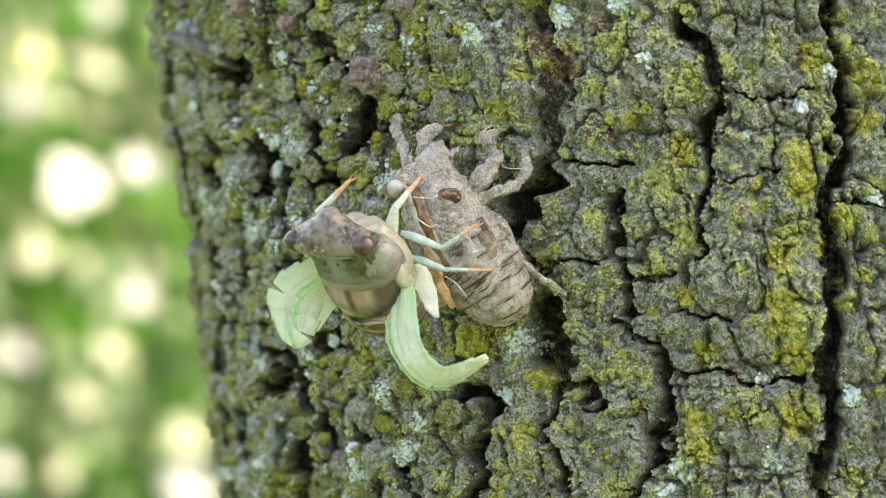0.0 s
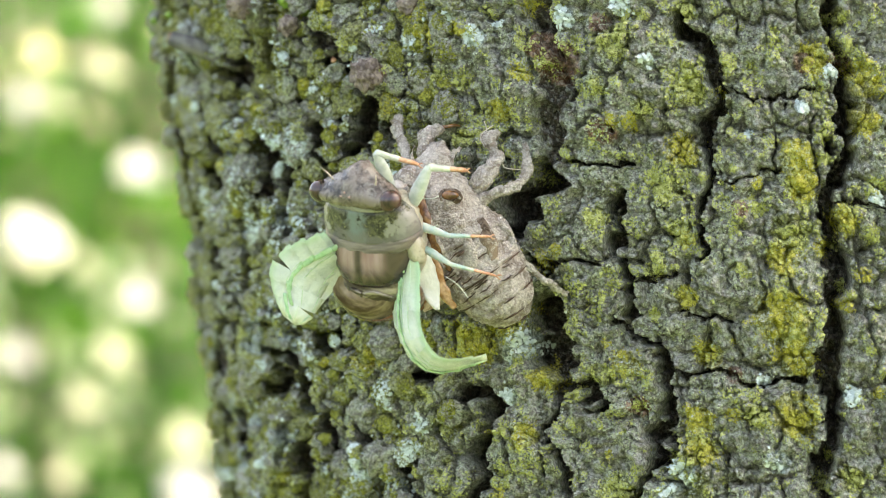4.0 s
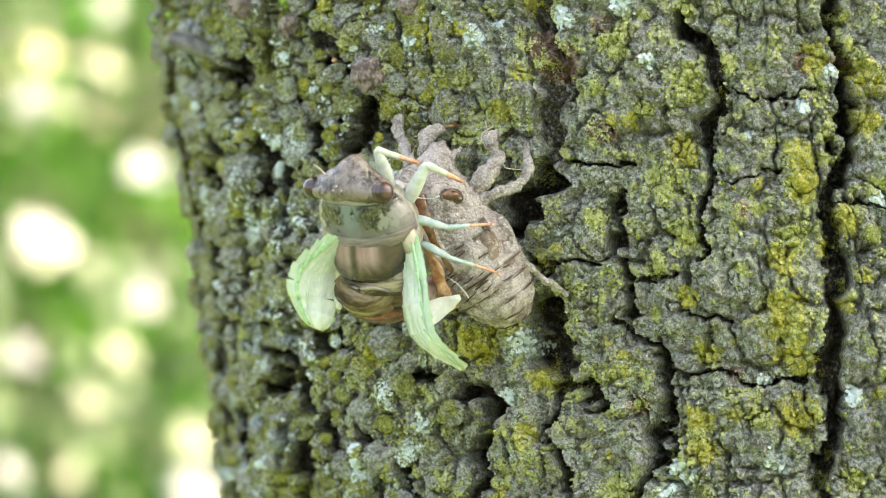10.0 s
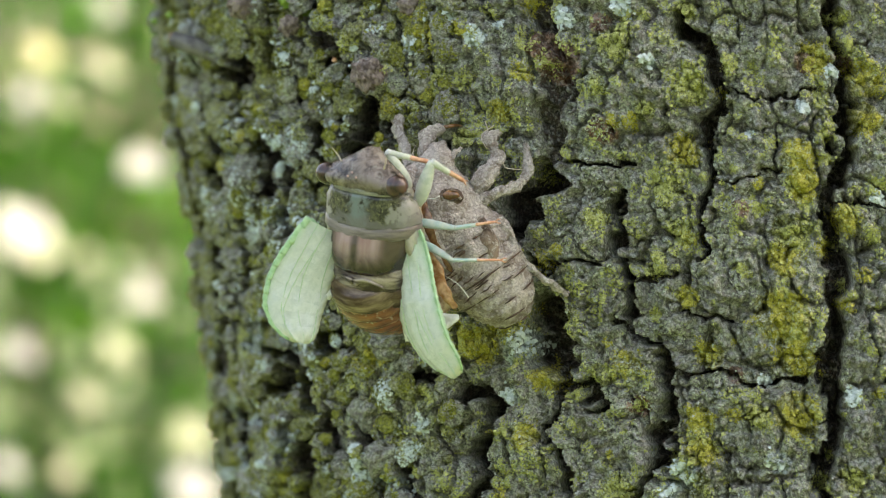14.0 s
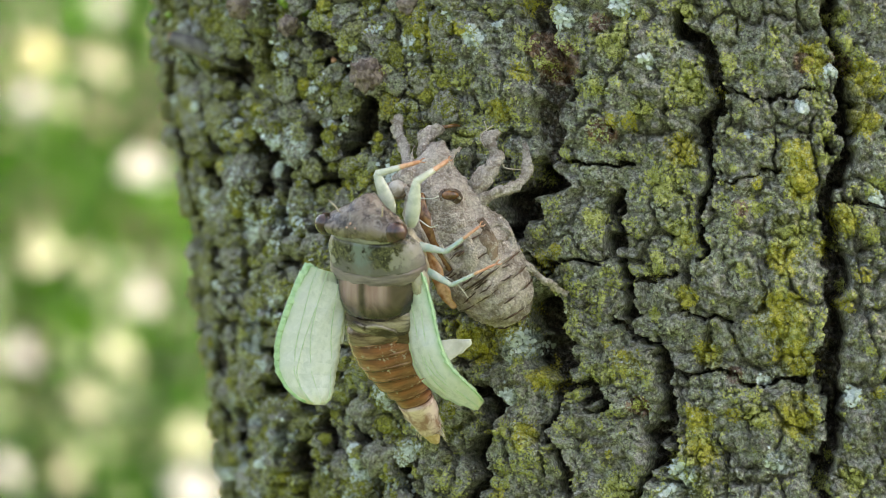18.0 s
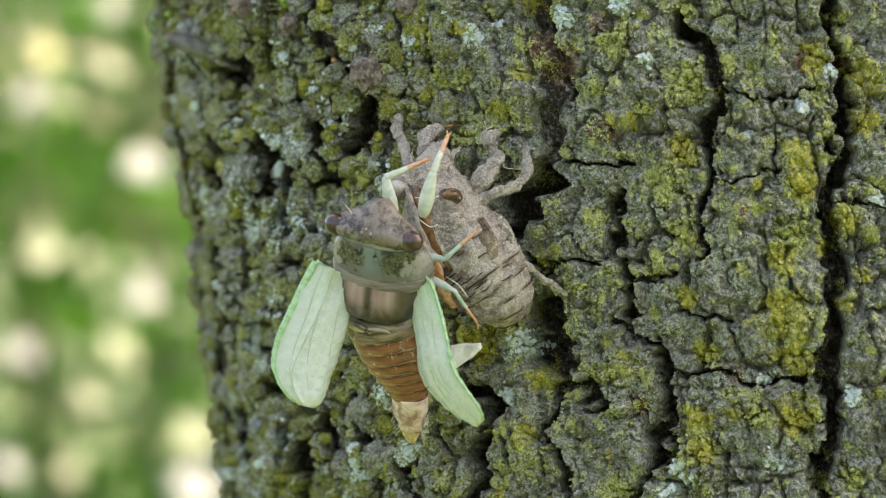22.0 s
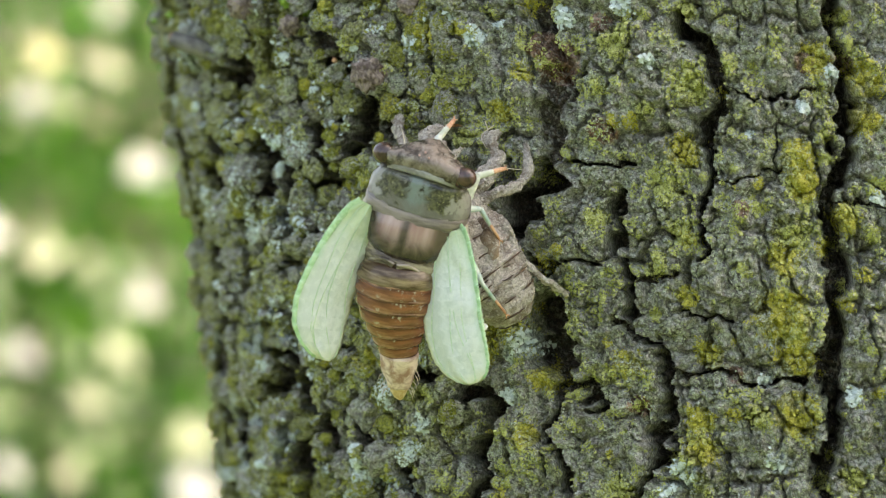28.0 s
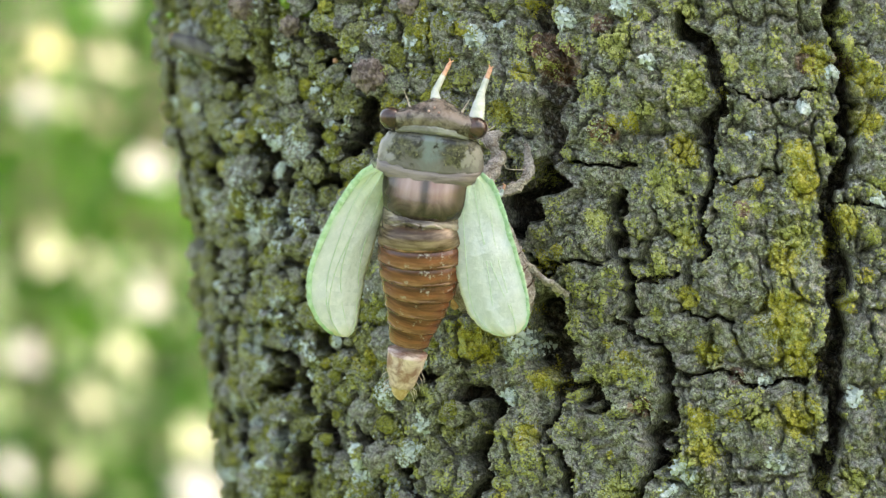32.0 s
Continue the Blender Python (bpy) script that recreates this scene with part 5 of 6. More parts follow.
def between(table, t):
    """The numbers of a table at t seconds, straight from row to row."""
    times = [r[0] for r in table]
    flat = np.array([np.ravel(r[1]) for r in table], float)
    shape = np.shape(table[0][1])
    return np.array([np.interp(t, times, flat[:, c]) for c in range(flat.shape[1])]).reshape(shape)


def sample(points, fractions):
    """Places and directions along a soft line through points."""
    path = smooth_path([Vector(p) for p in points], 8)
    cum = np.concatenate([[0], np.cumsum([(b - a).length for a, b in zip(path, path[1:])])])
    out = []
    for f in fractions:
        d = f * cum[-1]
        i = min(max(int(np.searchsorted(cum, d)) - 1, 0), len(path) - 2)
        k = (d - cum[i]) / max(cum[i + 1] - cum[i], 1e-9)
        a, b = path[max(i - 2, 0)], path[min(i + 3, len(path) - 1)]
        out.append((path[i].lerp(path[i + 1], k), (b - a).normalized()))
    return out


def frame_on(place, down, front):
    """A pose at place whose -z runs along down and whose -y looks to front."""
    z = -down.normalized()
    y = -(front - z * front.dot(z)).normalized()
    x = y.cross(z)
    m = Matrix((x, y, z)).transposed().to_4x4()
    m.translation = place
    return m


def motions():
    body = [(0, (-165.3, -348.7, -61.5, -28.6, 37.2, -47.6)),
            (0.5, (-163.1, -349.2, -41.4, -24.7, 33.8, -46.0)),
            (1, (-160.7, -349.6, -27.0, -20.3, 29.9, -45.5)),
            (1.5, (-156.6, -349.9, -11.8, -16.6, 27.8, -42.7)),
            (2, (-154.0, -349.9, -4.5, -14.5, 27.2, -41.2)),
            (3, (-149.3, -350.1, 1.7, -11.4, 25.2, -38.5)),
            (3.5, (-147.4, -349.5, 4.8, -10.1, 24.7, -38.0)),
            (5.5, (-140.6, -349.1, 18.0, -5.8, 22.8, -36.3)),
            (6.5, (-143.0, -348.1, 16.9, -6.4, 22.3, -37.2)),
            (7, (-144.8, -348.0, 14.6, -8.0, 22.1, -38.1)),
            (8, (-154.4, -348.3, 13.7, -10.6, 22.2, -40.1)),
            (9, (-154.5, -346.7, 17.4, -10.9, 21.2, -39.3)),
            (11, (-155.6, -346.5, 17.5, -11.7, 20.6, -38.0)),
            (11.5, (-148.0, -346.9, 10.4, -11.3, 21.6, -35.1)),
            (12.3, (-154.9, -345.2, 9.6, -11.8, 24.9, -39.3)),
            (12.6, (-131.4, -347.3, 25.9, -5.5, 19.1, -27.7)),
            (13, (-135.0, -346.3, 32.5, 0.7, 17.4, -31.0)),
            (14, (-148.4, -345.6, 35.5, 0.5, 16.3, -34.6)),
            (14.5, (-138.0, -345.8, 36.5, 1.3, 16.7, -30.4)),
            (16.5, (-141.8, -339.8, 31.6, 1.9, 17.4, -26.4)),
            (17, (-147.0, -337.1, -11.4, -0.9, 19.7, -33.4)),
            (17.5, (-148.4, -334.1, -44.8, -6.4, 20.9, -37.2)),
            (18, (-138.3, -330.5, -46.0, -6.8, 20.6, -35.9)),
            (19, (-128.4, -325.2, -48.8, -8.5, 20.8, -33.1)),
            (19.6, (-127.3, -321.8, -52.5, -8.8, 21.8, -32.9)),
            (20, (-109.4, -323.1, -50.0, -6.1, 22.8, -21.5)),
            (20.5, (-127.4, -322.3, -39.9, -6.8, 22.6, -31.2)),
            (21, (-121.9, -323.0, -50.4, -4.7, 24.0, -26.8)),
            (22, (-124.8, -323.7, -52.7, 0.8, 25.7, -26.7)),
            (23, (-124.2, -325.4, -44.4, -1.3, 23.6, -26.4)),
            (23.5, (-123.9, -327.0, -49.2, -2.2, 23.5, -26.2)),
            (24, (-97.4, -330.6, -57.5, -3.6, 25.1, -17.0)),
            (24.5, (-117.2, -328.9, -44.9, 1.8, 25.3, -22.2)),
            (25, (-115.2, -329.9, -56.9, -1.1, 26.2, -22.5)),
            (25.5, (-98.0, -338.8, -34.6, 4.8, 23.8, -16.0)),
            (27.5, (-42.1, -361.2, 15.5, 16.2, 17.9, -15.2)),
            (28, (-57.1, -369.0, 59.1, 14.7, 15.7, -10.3)),
            (28.5, (-63.2, -366.6, 101.1, 1.5, 14.8, -17.6)),
            (29, (-43.7, -368.2, 96.2, 3.2, 13.4, -11.7)),
            (29.5, (-28.2, -368.5, 121.9, 11.2, 13.0, -8.0)),
            (30.5, (-29.0, -368.4, 129.7, 7.0, 10.4, -7.4)),
            (32, (-28.7, -370.5, 129.0, 6.5, 7.3, -4.0))]
    times = [r[0] for r in body]
    stands = {t: stand(*row) for t, row in body}
    walk(cicada, [(t, stands[t]) for t in times])

    def key(ob, poses):
        walk(ob, [(t, stands[t].inverted() @ m) for t, m in zip(times, poses)])

    # the head bows once the insect stands on the bark
    neck = Matrix.Translation(loc(0, 70, -28))
    for skull in skulls:
        walk(skull, [(t, neck @ Matrix.Rotation(radians(-bow), 4, "X") @ neck.inverted()) for t, bow in ((0, 0), (25.5, 0), (27.5, 16), (28.5, 22), (32, 22))])

    # abdomen: curled into the shell at first, then drawn out
    bend = [(0, [(668, 530, 270), (690, 540, 230), (745, 530, 190), (805, 500, 180)]), (3, [(652, 505, 275), (682, 515, 230), (738, 520, 190), (800, 500, 180)]),
            (9, [(648, 498, 275), (678, 512, 230), (735, 522, 190), (798, 500, 180)]), (13, [(652, 500, 275), (680, 538, 230), (730, 548, 190), (795, 515, 180)]),
            (14.5, [(645, 500, 275), (672, 542, 230), (722, 558, 190), (785, 530, 180)]), (16.5, [(634, 500, 275), (655, 560, 245), (700, 605, 195), (755, 603, 130)]),
            (17, [(652, 555, 250), (675, 625, 230), (708, 690, 190), (748, 745, 160)]), (18, [(680, 575, 240), (702, 640, 220), (736, 708, 190), (764, 763, 160)]),
            (19, [(692, 580, 240), (712, 640, 220), (740, 705, 190), (762, 758, 160)]), (20, [(698, 580, 240), (718, 635, 215), (746, 692, 180), (768, 733, 150)]),
            (21, [(694, 578, 240), (714, 632, 215), (742, 685, 180), (762, 725, 150)]), (21.6, [(692, 576, 240), (712, 632, 215), (738, 688, 180), (754, 733, 150)]), (22, [(690, 572, 240), (706, 628, 220), (724, 692, 190), (728, 758, 160)]),
            (22.4, [(690, 572, 240), (704, 635, 220), (718, 705, 195), (721, 775, 165)]), (23, [(688, 575, 240), (704, 640, 225), (720, 712, 200), (720, 789, 170)]), (24, [(698, 585, 240), (704, 655, 225), (714, 732, 200), (727, 798, 170)]),
            (24.4, [(694, 575, 240), (704, 640, 225), (716, 705, 200), (722, 765, 170)]), (25, [(694, 570, 245), (712, 628, 230), (736, 690, 205), (746, 751, 175)]), (25.5, [(696, 568, 250), (712, 628, 235), (734, 690, 210), (744, 751, 180)]), (27.5, [(715, 525, 290), (695, 585, 270), (668, 650, 240), (650, 693, 210)]),
            (28, [(706, 480, 300), (700, 545, 280), (705, 625, 240), (705, 683, 210)]), (28.5, [(716, 440, 310), (720, 530, 290), (735, 630, 250), (746, 693, 210)]),
            (29, [(736, 445, 310), (738, 535, 290), (736, 635, 250), (730, 722, 210)]), (29.5, [(742, 415, 320), (733, 510, 290), (712, 615, 250), (692, 702, 210)]),
            (30.5, [(742, 410, 320), (738, 505, 290), (720, 605, 250), (698, 700, 210)]), (32, [(742, 410, 320), (740, 505, 290), (722, 605, 250), (705, 698, 210)])]
    marks = [(0.12 + i) * 0.70 / SEGS for i in range(SEGS)] + [0.80]
    tracks = [[] for _ in marks]
    for t in times:
        back = stands[t].to_3x3() @ Vector((0, -1, 0))
        for row, (p, d) in zip(tracks, sample([plan(*p) for p in between(bend, t)], marks)):
            row.append(frame_on(p, d, back))
    for ob, row in zip(rings + [tail], tracks):
        key(ob, row)

    # wings: hinge to tip, and the turn about that line
    left = [(0, [(584, 478, 300), (530, 520, 290), (512, 562, 285), (492, 590, 285)], 10), (1.5, [(586, 458, 300), (530, 495, 290), (512, 530, 285), (490, 560, 285)], 5),
            (3.5, [(586, 448, 300), (530, 485, 290), (512, 520, 285), (490, 548, 285)], 5), (6, [(596, 433, 300), (545, 475, 290), (530, 515, 285), (512, 545, 285)], 10),
            (8, [(596, 433, 300), (558, 480, 290), (548, 525, 285), (535, 565, 285)], 20), (11, [(596, 433, 300), (555, 485, 290), (545, 530, 285), (530, 570, 285)], 20),
            (11.6, [(582, 425, 300), (540, 500, 290), (525, 555, 285), (515, 605, 285)], 15), (12.3, [(577, 425, 300), (520, 510, 290), (500, 575, 285), (492, 640, 285)], 10),
            (12.7, [(580, 415, 300), (550, 485, 290), (530, 545, 285), (520, 585, 285)], 10), (14, [(572, 415, 300), (535, 485, 290), (510, 550, 285), (502, 600, 285)], 10),
            (14.5, [(572, 415, 300), (520, 500, 290), (485, 570, 285), (465, 630, 285)], 10), (16.5, [(572, 420, 300), (520, 510, 290), (485, 590, 285), (475, 650, 285)], 10),
            (17, [(568, 460, 290), (530, 550, 285), (510, 620, 280), (508, 675, 280)], 10), (17.5, [(570, 490, 280), (545, 580, 280), (532, 650, 275), (530, 700, 275)], 12),
            (19, [(590, 500, 280), (565, 590, 280), (545, 670, 275), (538, 735, 275)], 12), (20, [(592, 500, 280), (570, 590, 280), (548, 680, 275), (538, 745, 275)], 12),
            (22, [(590, 490, 280), (560, 575, 280), (530, 650, 275), (515, 710, 275)], 12), (23, [(590, 490, 280), (562, 580, 280), (535, 655, 275), (522, 712, 275)], 12),
            (24, [(600, 500, 280), (572, 600, 280), (545, 700, 275), (535, 775, 275)], 10), (24.6, [(598, 480, 280), (570, 570, 280), (540, 650, 275), (525, 715, 275)], 10),
            (25.5, [(602, 465, 290), (565, 560, 290), (525, 655, 285), (500, 730, 285)], 16), (27.5, [(655, 405, 330), (612, 490, 320), (570, 580, 310), (535, 665, 300)], 34),
            (28, [(648, 365, 330), (605, 450, 320), (568, 540, 310), (548, 630, 300)], 34), (28.5, [(640, 345, 330), (598, 430, 320), (558, 520, 310), (545, 615, 300)], 34),
            (29, [(658, 350, 330), (615, 430, 320), (580, 530, 310), (565, 625, 300)], 34), (29.5, [(672, 315, 330), (628, 400, 320), (590, 490, 310), (572, 580, 300)], 34),
            (30.5, [(672, 305, 330), (622, 385, 320), (580, 480, 310), (560, 575, 300)], 34), (32, [(672, 300, 330), (628, 390, 320), (592, 490, 310), (578, 590, 300)], 34)]
    right = [(0, [(716, 498, 330), (718, 605, 330), (775, 670, 325), (860, 632, 320)], 52), (1.5, [(720, 478, 330), (720, 590, 330), (772, 652, 325), (860, 624, 320)], 58),
             (3.5, [(727, 458, 330), (722, 575, 330), (768, 645, 325), (858, 626, 320)], 60), (6.5, [(730, 443, 330), (728, 560, 330), (765, 632, 325), (850, 642, 320)], 60),
             (9, [(720, 433, 330), (735, 540, 330), (755, 600, 325), (825, 645, 320)], 56), (11, [(720, 433, 330), (735, 540, 330), (757, 600, 325), (822, 645, 320)], 56),
             (12.3, [(720, 433, 330), (740, 540, 330), (772, 612, 325), (852, 655, 320)], 50), (13, [(727, 428, 330), (740, 535, 330), (764, 605, 325), (815, 662, 320)], 46),
             (14.5, [(722, 428, 330), (738, 535, 330), (762, 605, 325), (802, 662, 320)], 44), (16.5, [(722, 428, 330), (738, 540, 330), (762, 610, 325), (808, 665, 320)], 44),
             (17, [(720, 473, 320), (738, 580, 320), (765, 650, 315), (818, 706, 310)], 45), (18, [(732, 503, 310), (750, 605, 310), (778, 665, 305), (848, 716, 300)], 52),
             (20, [(757, 498, 310), (772, 600, 310), (798, 665, 305), (872, 716, 300)], 52), (21, [(747, 503, 310), (765, 605, 310), (785, 670, 305), (850, 742, 300)], 52),
             (23, [(742, 498, 310), (762, 600, 310), (780, 675, 305), (846, 752, 300)], 52), (24, [(764, 498, 310), (782, 605, 310), (808, 680, 305), (868, 735, 300)], 48),
             (25.5, [(767, 483, 310), (782, 590, 310), (800, 670, 305), (842, 740, 300)], 42), (27.5, [(797, 458, 340), (808, 560, 340), (808, 640, 335), (825, 720, 330)], 32),
             (28, [(792, 403, 340), (798, 510, 340), (805, 590, 335), (832, 676, 330)], 28), (28.5, [(790, 363, 340), (802, 470, 340), (818, 555, 335), (848, 620, 330)], 20),
             (29, [(814, 353, 340), (830, 460, 340), (850, 550, 335), (880, 620, 330)], 15), (29.5, [(832, 333, 340), (845, 440, 340), (865, 530, 335), (888, 610, 330)], 15),
             (32, [(834, 323, 340), (852, 430, 340), (875, 520, 335), (898, 590, 330)], 12)]
    curl = [(0, [30]), (11, [28]), (13, [16]), (25, [12]), (28, [0]), (32, [0])]   # how much more the tip of the right wing is rolled
    fold = [(0, [46]), (11, [44]), (12, [30]), (14.5, [20]), (17, [12]), (28, [0]), (32, [0])]   # how much more the root of the left wing is rolled
    for table, panels, sign in ((left, wing_left, -1), (right, wing_right, 1)):
        line, twist = [(r[0], r[1]) for r in table], [(r[0], [r[2]]) for r in table]
        rows = [[] for _ in panels]
        for t in times:
            roll, tip_roll, root_roll = between(twist, t)[0], between(curl, t)[0] * (sign > 0), between(fold, t)[0] * (sign < 0)
            path = [plan(*p) for p in between(line, t)]
            fine_path = smooth_path(path, 8)
            long = sum((b - a).length for a, b in zip(fine_path, fine_path[1:]))
            pitch = max(WING_LEN * K, long) / PANELS / long
            marks_on = [max(0.0, 1 - (PANELS - 0.5 - i) * pitch) for i in range(PANELS)]
            for k, (p, d) in enumerate(sample(path, marks_on)):
                tucked = max(0.0, (PANELS - 0.5 - k) * pitch - 1) / pitch   # how many panels deep it lies folded under the root
                m = frame_on(p + Vector((0, -0.25 * U * k + min(tucked, 1.0) * 22 * U, 0)), d, Vector((0, -1, 0)))
                rows[k].append(m @ Matrix.Rotation(radians(-sign * (roll + tip_roll * (k / (PANELS - 1)) ** 2 + root_roll * (1 - marks_on[k]))), 4, "Z"))
        for ob, row in zip(panels, rows):
            key(ob, row)
    # the leading vein lies across the crumpled wing at first and comes to its edge as the wing opens
    drift = {-1: [(0, 0.05), (3, 0.25), (6, 0.4), (9, 0.55), (12, 0.93), (32, 0.93)], 1: [(0, -0.6), (3, -0.2), (6, 0.1), (9, 0.5), (12, 0.93), (32, 0.93)]}
    for band, side, half in bands:
        walk(band, [(t, pose(side * (f - 0.93) * half * K, -13 * K * (0.865 - f * f), 0)) for t, f in drift[side]])
    pad = [(0, [(752, 500, 270), (775, 560, 270)]), (3, [(755, 480, 270), (772, 545, 270)]), (7, [(758, 480, 270), (780, 545, 270)]), (9, [(755, 545, 270), (800, 520, 275)]),
           (12, [(770, 560, 270), (820, 530, 275)]), (13, [(755, 580, 270), (812, 562, 275)]), (16.5, [(740, 575, 260), (800, 563, 265)]), (17, [(755, 615, 260), (805, 595, 265)]),
           (18, [(770, 630, 260), (832, 606, 265)]), (20, [(800, 625, 250), (868, 592, 260)]), (21, [(790, 640, 250), (855, 605, 260)]), (23, [(775, 645, 250), (845, 622, 260)]),
           (25.5, [(790, 640, 250), (850, 628, 260)]), (27.5, [(800, 620, 280), (850, 620, 280)]), (28, [(800, 560, 280), (858, 580, 280)]), (28.5, [(810, 490, 280), (862, 520, 280)]),
           (29, [(840, 480, 270), (893, 515, 270)]), (32, [(865, 440, 260), (900, 490, 250)])]
    rows_r, rows_l = [], []
    for t in times:
        a, b = [plan(*p) for p in between(pad, t)]
        rows_r.append(frame_on(b - (b - a).normalized() * 100 * K, b - a, Vector((0.3, -1, 0))))
        hinge = plan(*between([(r[0], r[1][0]) for r in left], t))
        down = plan(*between([(r[0], r[1][2]) for r in left], t)) - hinge
        rows_l.append(frame_on(hinge + Vector((12 * U, 22 * U, -12 * U)), down + Vector((0.35, 0, 0)) * down.length, Vector((0, -1, 0))))
    key(pad_right, rows_r), key(pad_left, rows_l)

    # legs: hip, knee and foot
    steps = {
        "foreleg_left": [(0, [(600, 400, 300), (565, 378, 330), (628, 315, 330)]), (0.5, [(660, 370, 300), (648, 290, 330), (720, 288, 320)]), (1.5, [(690, 335, 300), (672, 280, 330), (738, 285, 310)]),
                         (3.5, [(692, 335, 300), (668, 272, 330), (745, 292, 300)]), (9, [(690, 335, 300), (664, 264, 330), (742, 290, 300)]), (12, [(695, 340, 300), (672, 268, 330), (748, 290, 300)]),
                         (13, [(718, 325, 300), (684, 268, 320), (758, 288, 295)]), (16.5, [(725, 330, 300), (688, 276, 320), (762, 285, 295)]), (17, [(700, 365, 300), (668, 302, 310), (750, 286, 290)]),
                         (18, [(698, 385, 300), (668, 308, 310), (752, 284, 290)]), (20, [(705, 385, 300), (680, 312, 310), (758, 282, 290)]), (24, [(690, 390, 300), (688, 318, 310), (766, 280, 290)]),
                         (25.5, [(695, 370, 300), (690, 308, 310), (766, 278, 290)]), (27.5, [(775, 340, 320), (772, 285, 300), (790, 235, 270)]), (28, [(770, 290, 320), (775, 246, 300), (802, 214, 240)]),
                         (28.5, [(760, 250, 330), (788, 222, 300), (806, 212, 220)]), (29, [(770, 250, 330), (790, 222, 300), (806, 208, 220)]), (29.5, [(770, 220, 340), (772, 185, 300), (800, 150, 220)]),
                         (30, [(768, 215, 340), (766, 158, 290), (808, 92, 210)]), (32, [(772, 215, 340), (768, 162, 290), (810, 80, 210)])],
        "foreleg_right": [(0, [(690, 430, 320), (702, 370, 340), (728, 338, 320)]), (0.5, [(690, 420, 320), (705, 350, 340), (735, 310, 320)]), (1.5, [(712, 380, 320), (745, 305, 345), (790, 298, 320)]),
                          (3, [(722, 372, 320), (756, 300, 345), (798, 310, 320)]), (6, [(738, 362, 320), (768, 290, 345), (815, 285, 320)]), (9, [(722, 358, 320), (752, 285, 345), (798, 312, 320)]),
                          (12.3, [(715, 365, 320), (765, 308, 345), (805, 312, 320)]), (13, [(742, 358, 320), (765, 285, 345), (800, 312, 320)]), (16.5, [(735, 372, 320), (760, 292, 345), (800, 300, 320)]),
                          (17, [(728, 395, 320), (752, 312, 340), (790, 290, 310)]), (18, [(728, 405, 320), (738, 322, 340), (785, 290, 310)]), (20, [(738, 415, 320), (748, 325, 335), (785, 285, 305)]),
                          (21.5, [(744, 410, 320), (756, 322, 335), (788, 275, 305)]), (22, [(746, 395, 320), (768, 305, 335), (797, 232, 300)]), (22.6, [(748, 400, 320), (762, 318, 335), (786, 275, 305)]), (24, [(752, 405, 320), (764, 325, 335), (785, 290, 305)]), (25.5, [(752, 380, 320), (770, 318, 335), (790, 285, 305)]), (27.5, [(832, 372, 320), (848, 330, 320), (888, 300, 270)]),
                          (28, [(825, 345, 320), (845, 312, 320), (888, 300, 270)]), (28.5, [(812, 300, 320), (838, 236, 310), (880, 220, 240)]), (29, [(832, 285, 320), (842, 232, 310), (882, 216, 240)]),
                          (29.5, [(862, 250, 330), (888, 202, 310), (938, 178, 220)]), (30, [(845, 235, 330), (860, 170, 310), (890, 110, 220)]), (30.4, [(838, 225, 330), (848, 160, 300), (874, 92, 210)]), (32, [(838, 225, 330), (850, 165, 300), (876, 92, 210)])],
        "midleg_right": [(0, [(712, 412, 300), (785, 440, 325), (845, 400, 320)]), (3, [(715, 398, 300), (797, 424, 325), (872, 432, 300)]), (6, [(725, 380, 300), (795, 405, 325), (858, 398, 310)]),
                         (9, [(718, 380, 300), (790, 402, 325), (858, 398, 310)]), (14.5, [(728, 392, 300), (806, 404, 325), (860, 395, 310)]), (16.5, [(725, 415, 300), (802, 405, 325), (860, 395, 310)]),
                         (17, [(725, 425, 300), (800, 424, 325), (858, 396, 310)]), (18, [(728, 432, 300), (790, 446, 320), (856, 396, 310)]), (20, [(750, 440, 300), (785, 456, 320), (856, 398, 310)]),
                         (24, [(765, 470, 300), (792, 462, 320), (858, 398, 310)]), (25.5, [(772, 460, 300), (800, 442, 320), (862, 398, 310)]), (27.5, [(832, 400, 310), (842, 415, 300), (858, 415, 280)]),
                         (28, [(830, 370, 310), (850, 370, 300), (868, 400, 280)]), (28.5, [(800, 345, 310), (870, 348, 300), (938, 345, 230)]), (29, [(825, 345, 310), (878, 350, 290), (895, 352, 230)]), (32, [(840, 340, 310), (884, 345, 280), (890, 330, 220)])],
        "hindleg_right": [(0, [(742, 460, 300), (790, 478, 315), (865, 480, 290)]), (3, [(745, 436, 300), (800, 470, 315), (862, 484, 290)]), (9, [(745, 430, 300), (796, 460, 315), (862, 486, 290)]),
                          (11.5, [(752, 432, 300), (802, 450, 315), (870, 460, 290)]), (12.3, [(742, 420, 300), (800, 456, 315), (895, 463, 290)]), (14.5, [(750, 432, 300), (800, 462, 315), (892, 460, 290)]),
                          (16.5, [(765, 464, 290), (820, 476, 310), (898, 460, 285)]), (17, [(750, 475, 290), (800, 500, 310), (900, 456, 285)]), (19.5, [(760, 482, 290), (800, 512, 310), (900, 460, 285)]),
                          (20, [(775, 510, 290), (828, 548, 310), (902, 598, 260)]), (21, [(770, 500, 290), (815, 520, 310), (850, 580, 260)]), (23, [(770, 495, 290), (795, 510, 310), (848, 578, 260)]),
                          (24, [(790, 525, 290), (815, 545, 310), (868, 572, 260)]), (25.5, [(785, 505, 290), (805, 525, 310), (855, 552, 260)]), (27.5, [(820, 440, 300), (840, 480, 300), (850, 540, 260)]),
                          (28, [(828, 455, 300), (855, 505, 300), (905, 570, 230)]), (28.5, [(820, 430, 300), (840, 470, 290), (850, 540, 230)]), (32, [(845, 400, 280), (870, 440, 270), (880, 500, 220)])],
    }
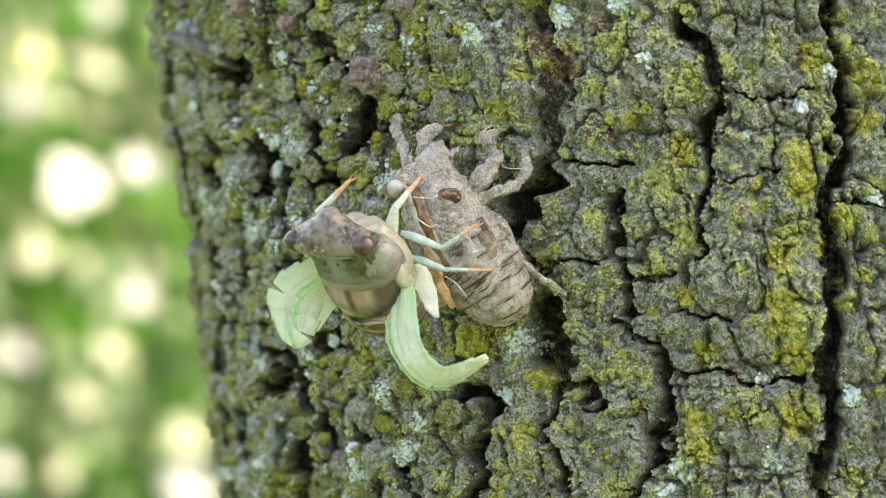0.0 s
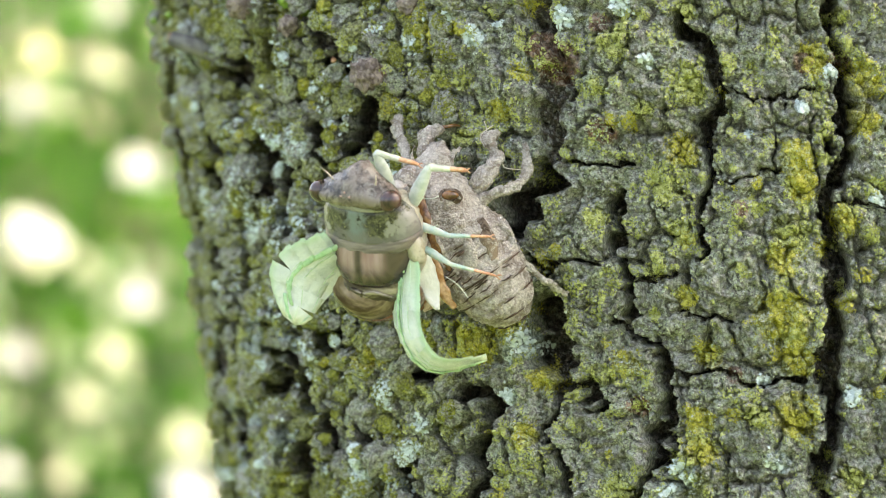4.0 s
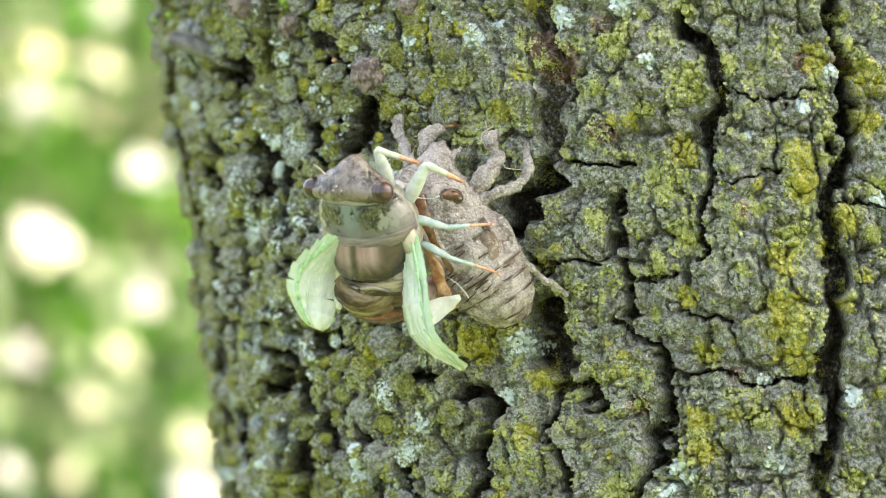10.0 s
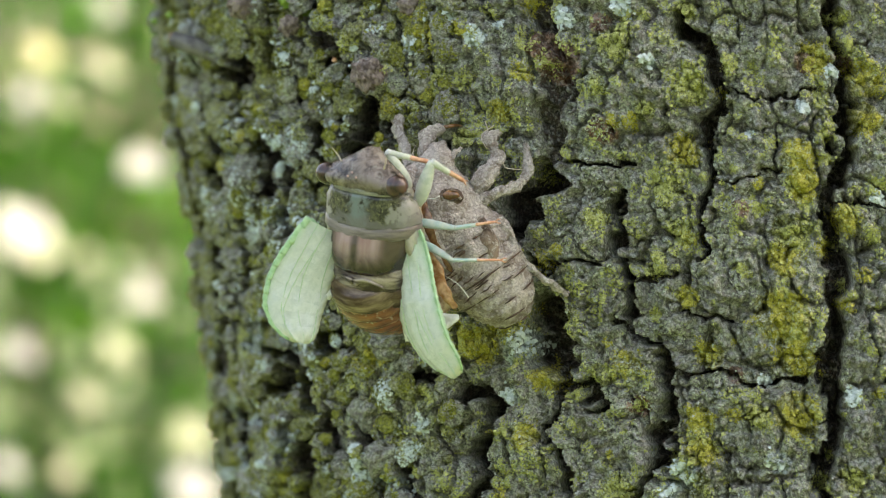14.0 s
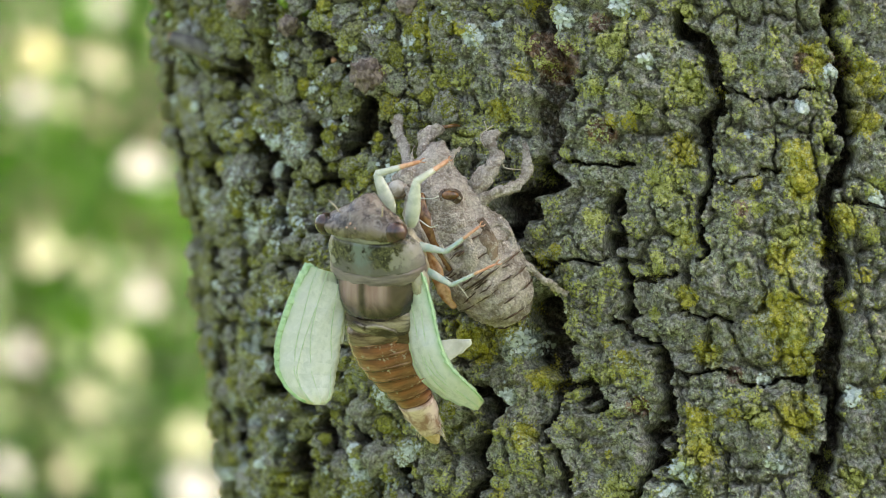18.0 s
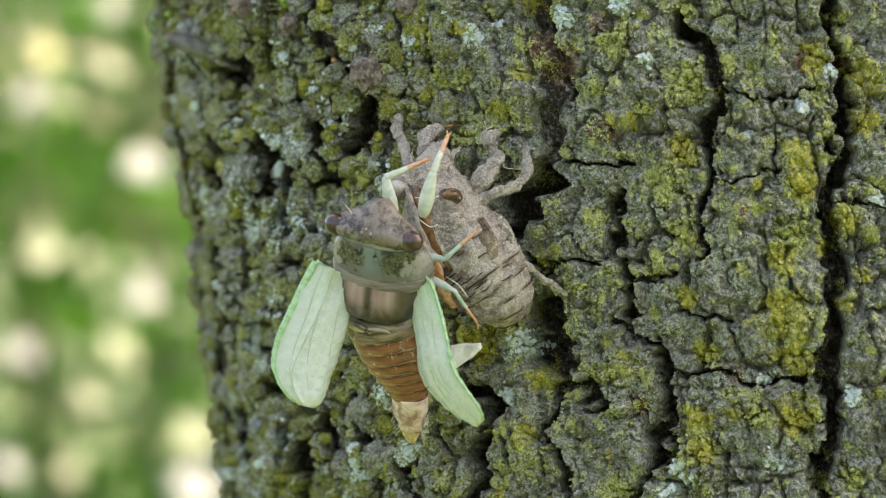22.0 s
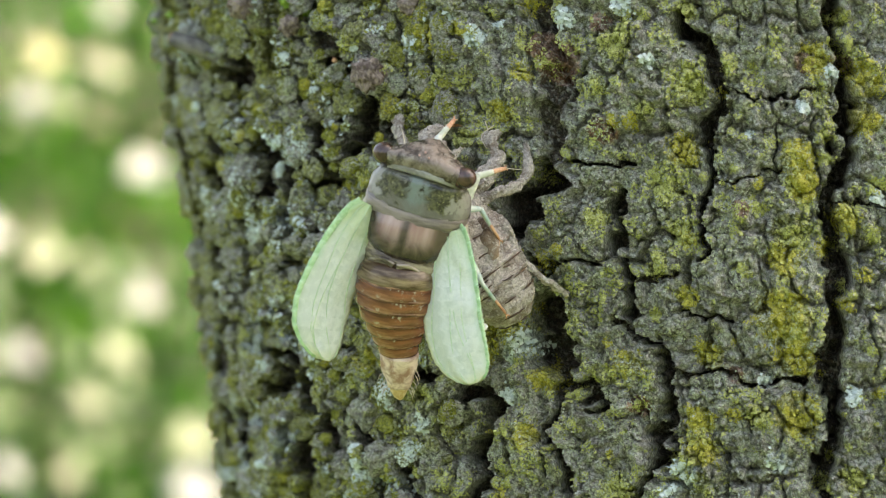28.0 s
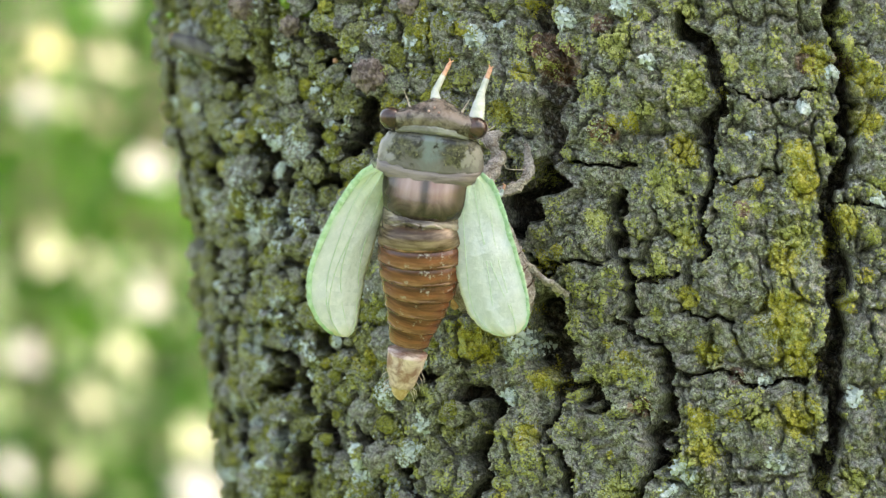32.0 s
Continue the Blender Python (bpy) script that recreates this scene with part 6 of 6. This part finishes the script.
    # a light wind in the shrubs, and one glint leaf that swings aside at first
    wind = random.Random(3)
    for bush in bushes:
        walk(bush, [(t, pose(wind.uniform(-0.008, 0.008), 0, wind.uniform(-0.006, 0.006))) for t in np.arange(0, 32.1, 1.6)])
    unit = U * (4.6 + EYE_DIST) / EYE_DIST
    for leaf in swaying:
        walk(leaf, [(t, pose(dx * unit, 0, -dy * unit)) for t, dx, dy in ((0, 10, 0), (0.6, -60, 40), (1.2, -70, 75), (2.5, -95, 80), (5.5, -40, 110), (12, -70, 95), (13.5, -80, 90), (18, -230, 60), (24, -230, 60), (28, -180, 80), (32, -230, 60))])
    for name, table in steps.items():
        femur, tibia = legs[name]
        lf = {"foreleg_left": 78, "foreleg_right": 84, "midleg_right": 82, "hindleg_right": 66}[name]
        rf, rt = [], []
        for t in times:
            hip, knee, foot = [plan(*p) for p in between(table, t)]
            d = (hip - knee).normalized()
            rf.append(frame_on(knee + d * lf * K, d, Vector((0.2, -1, 0.1))))
            rt.append(frame_on(knee, knee - foot, Vector((0.2, -1, 0.1))))
        key(femur, rf), key(tibia, rt)


motions()
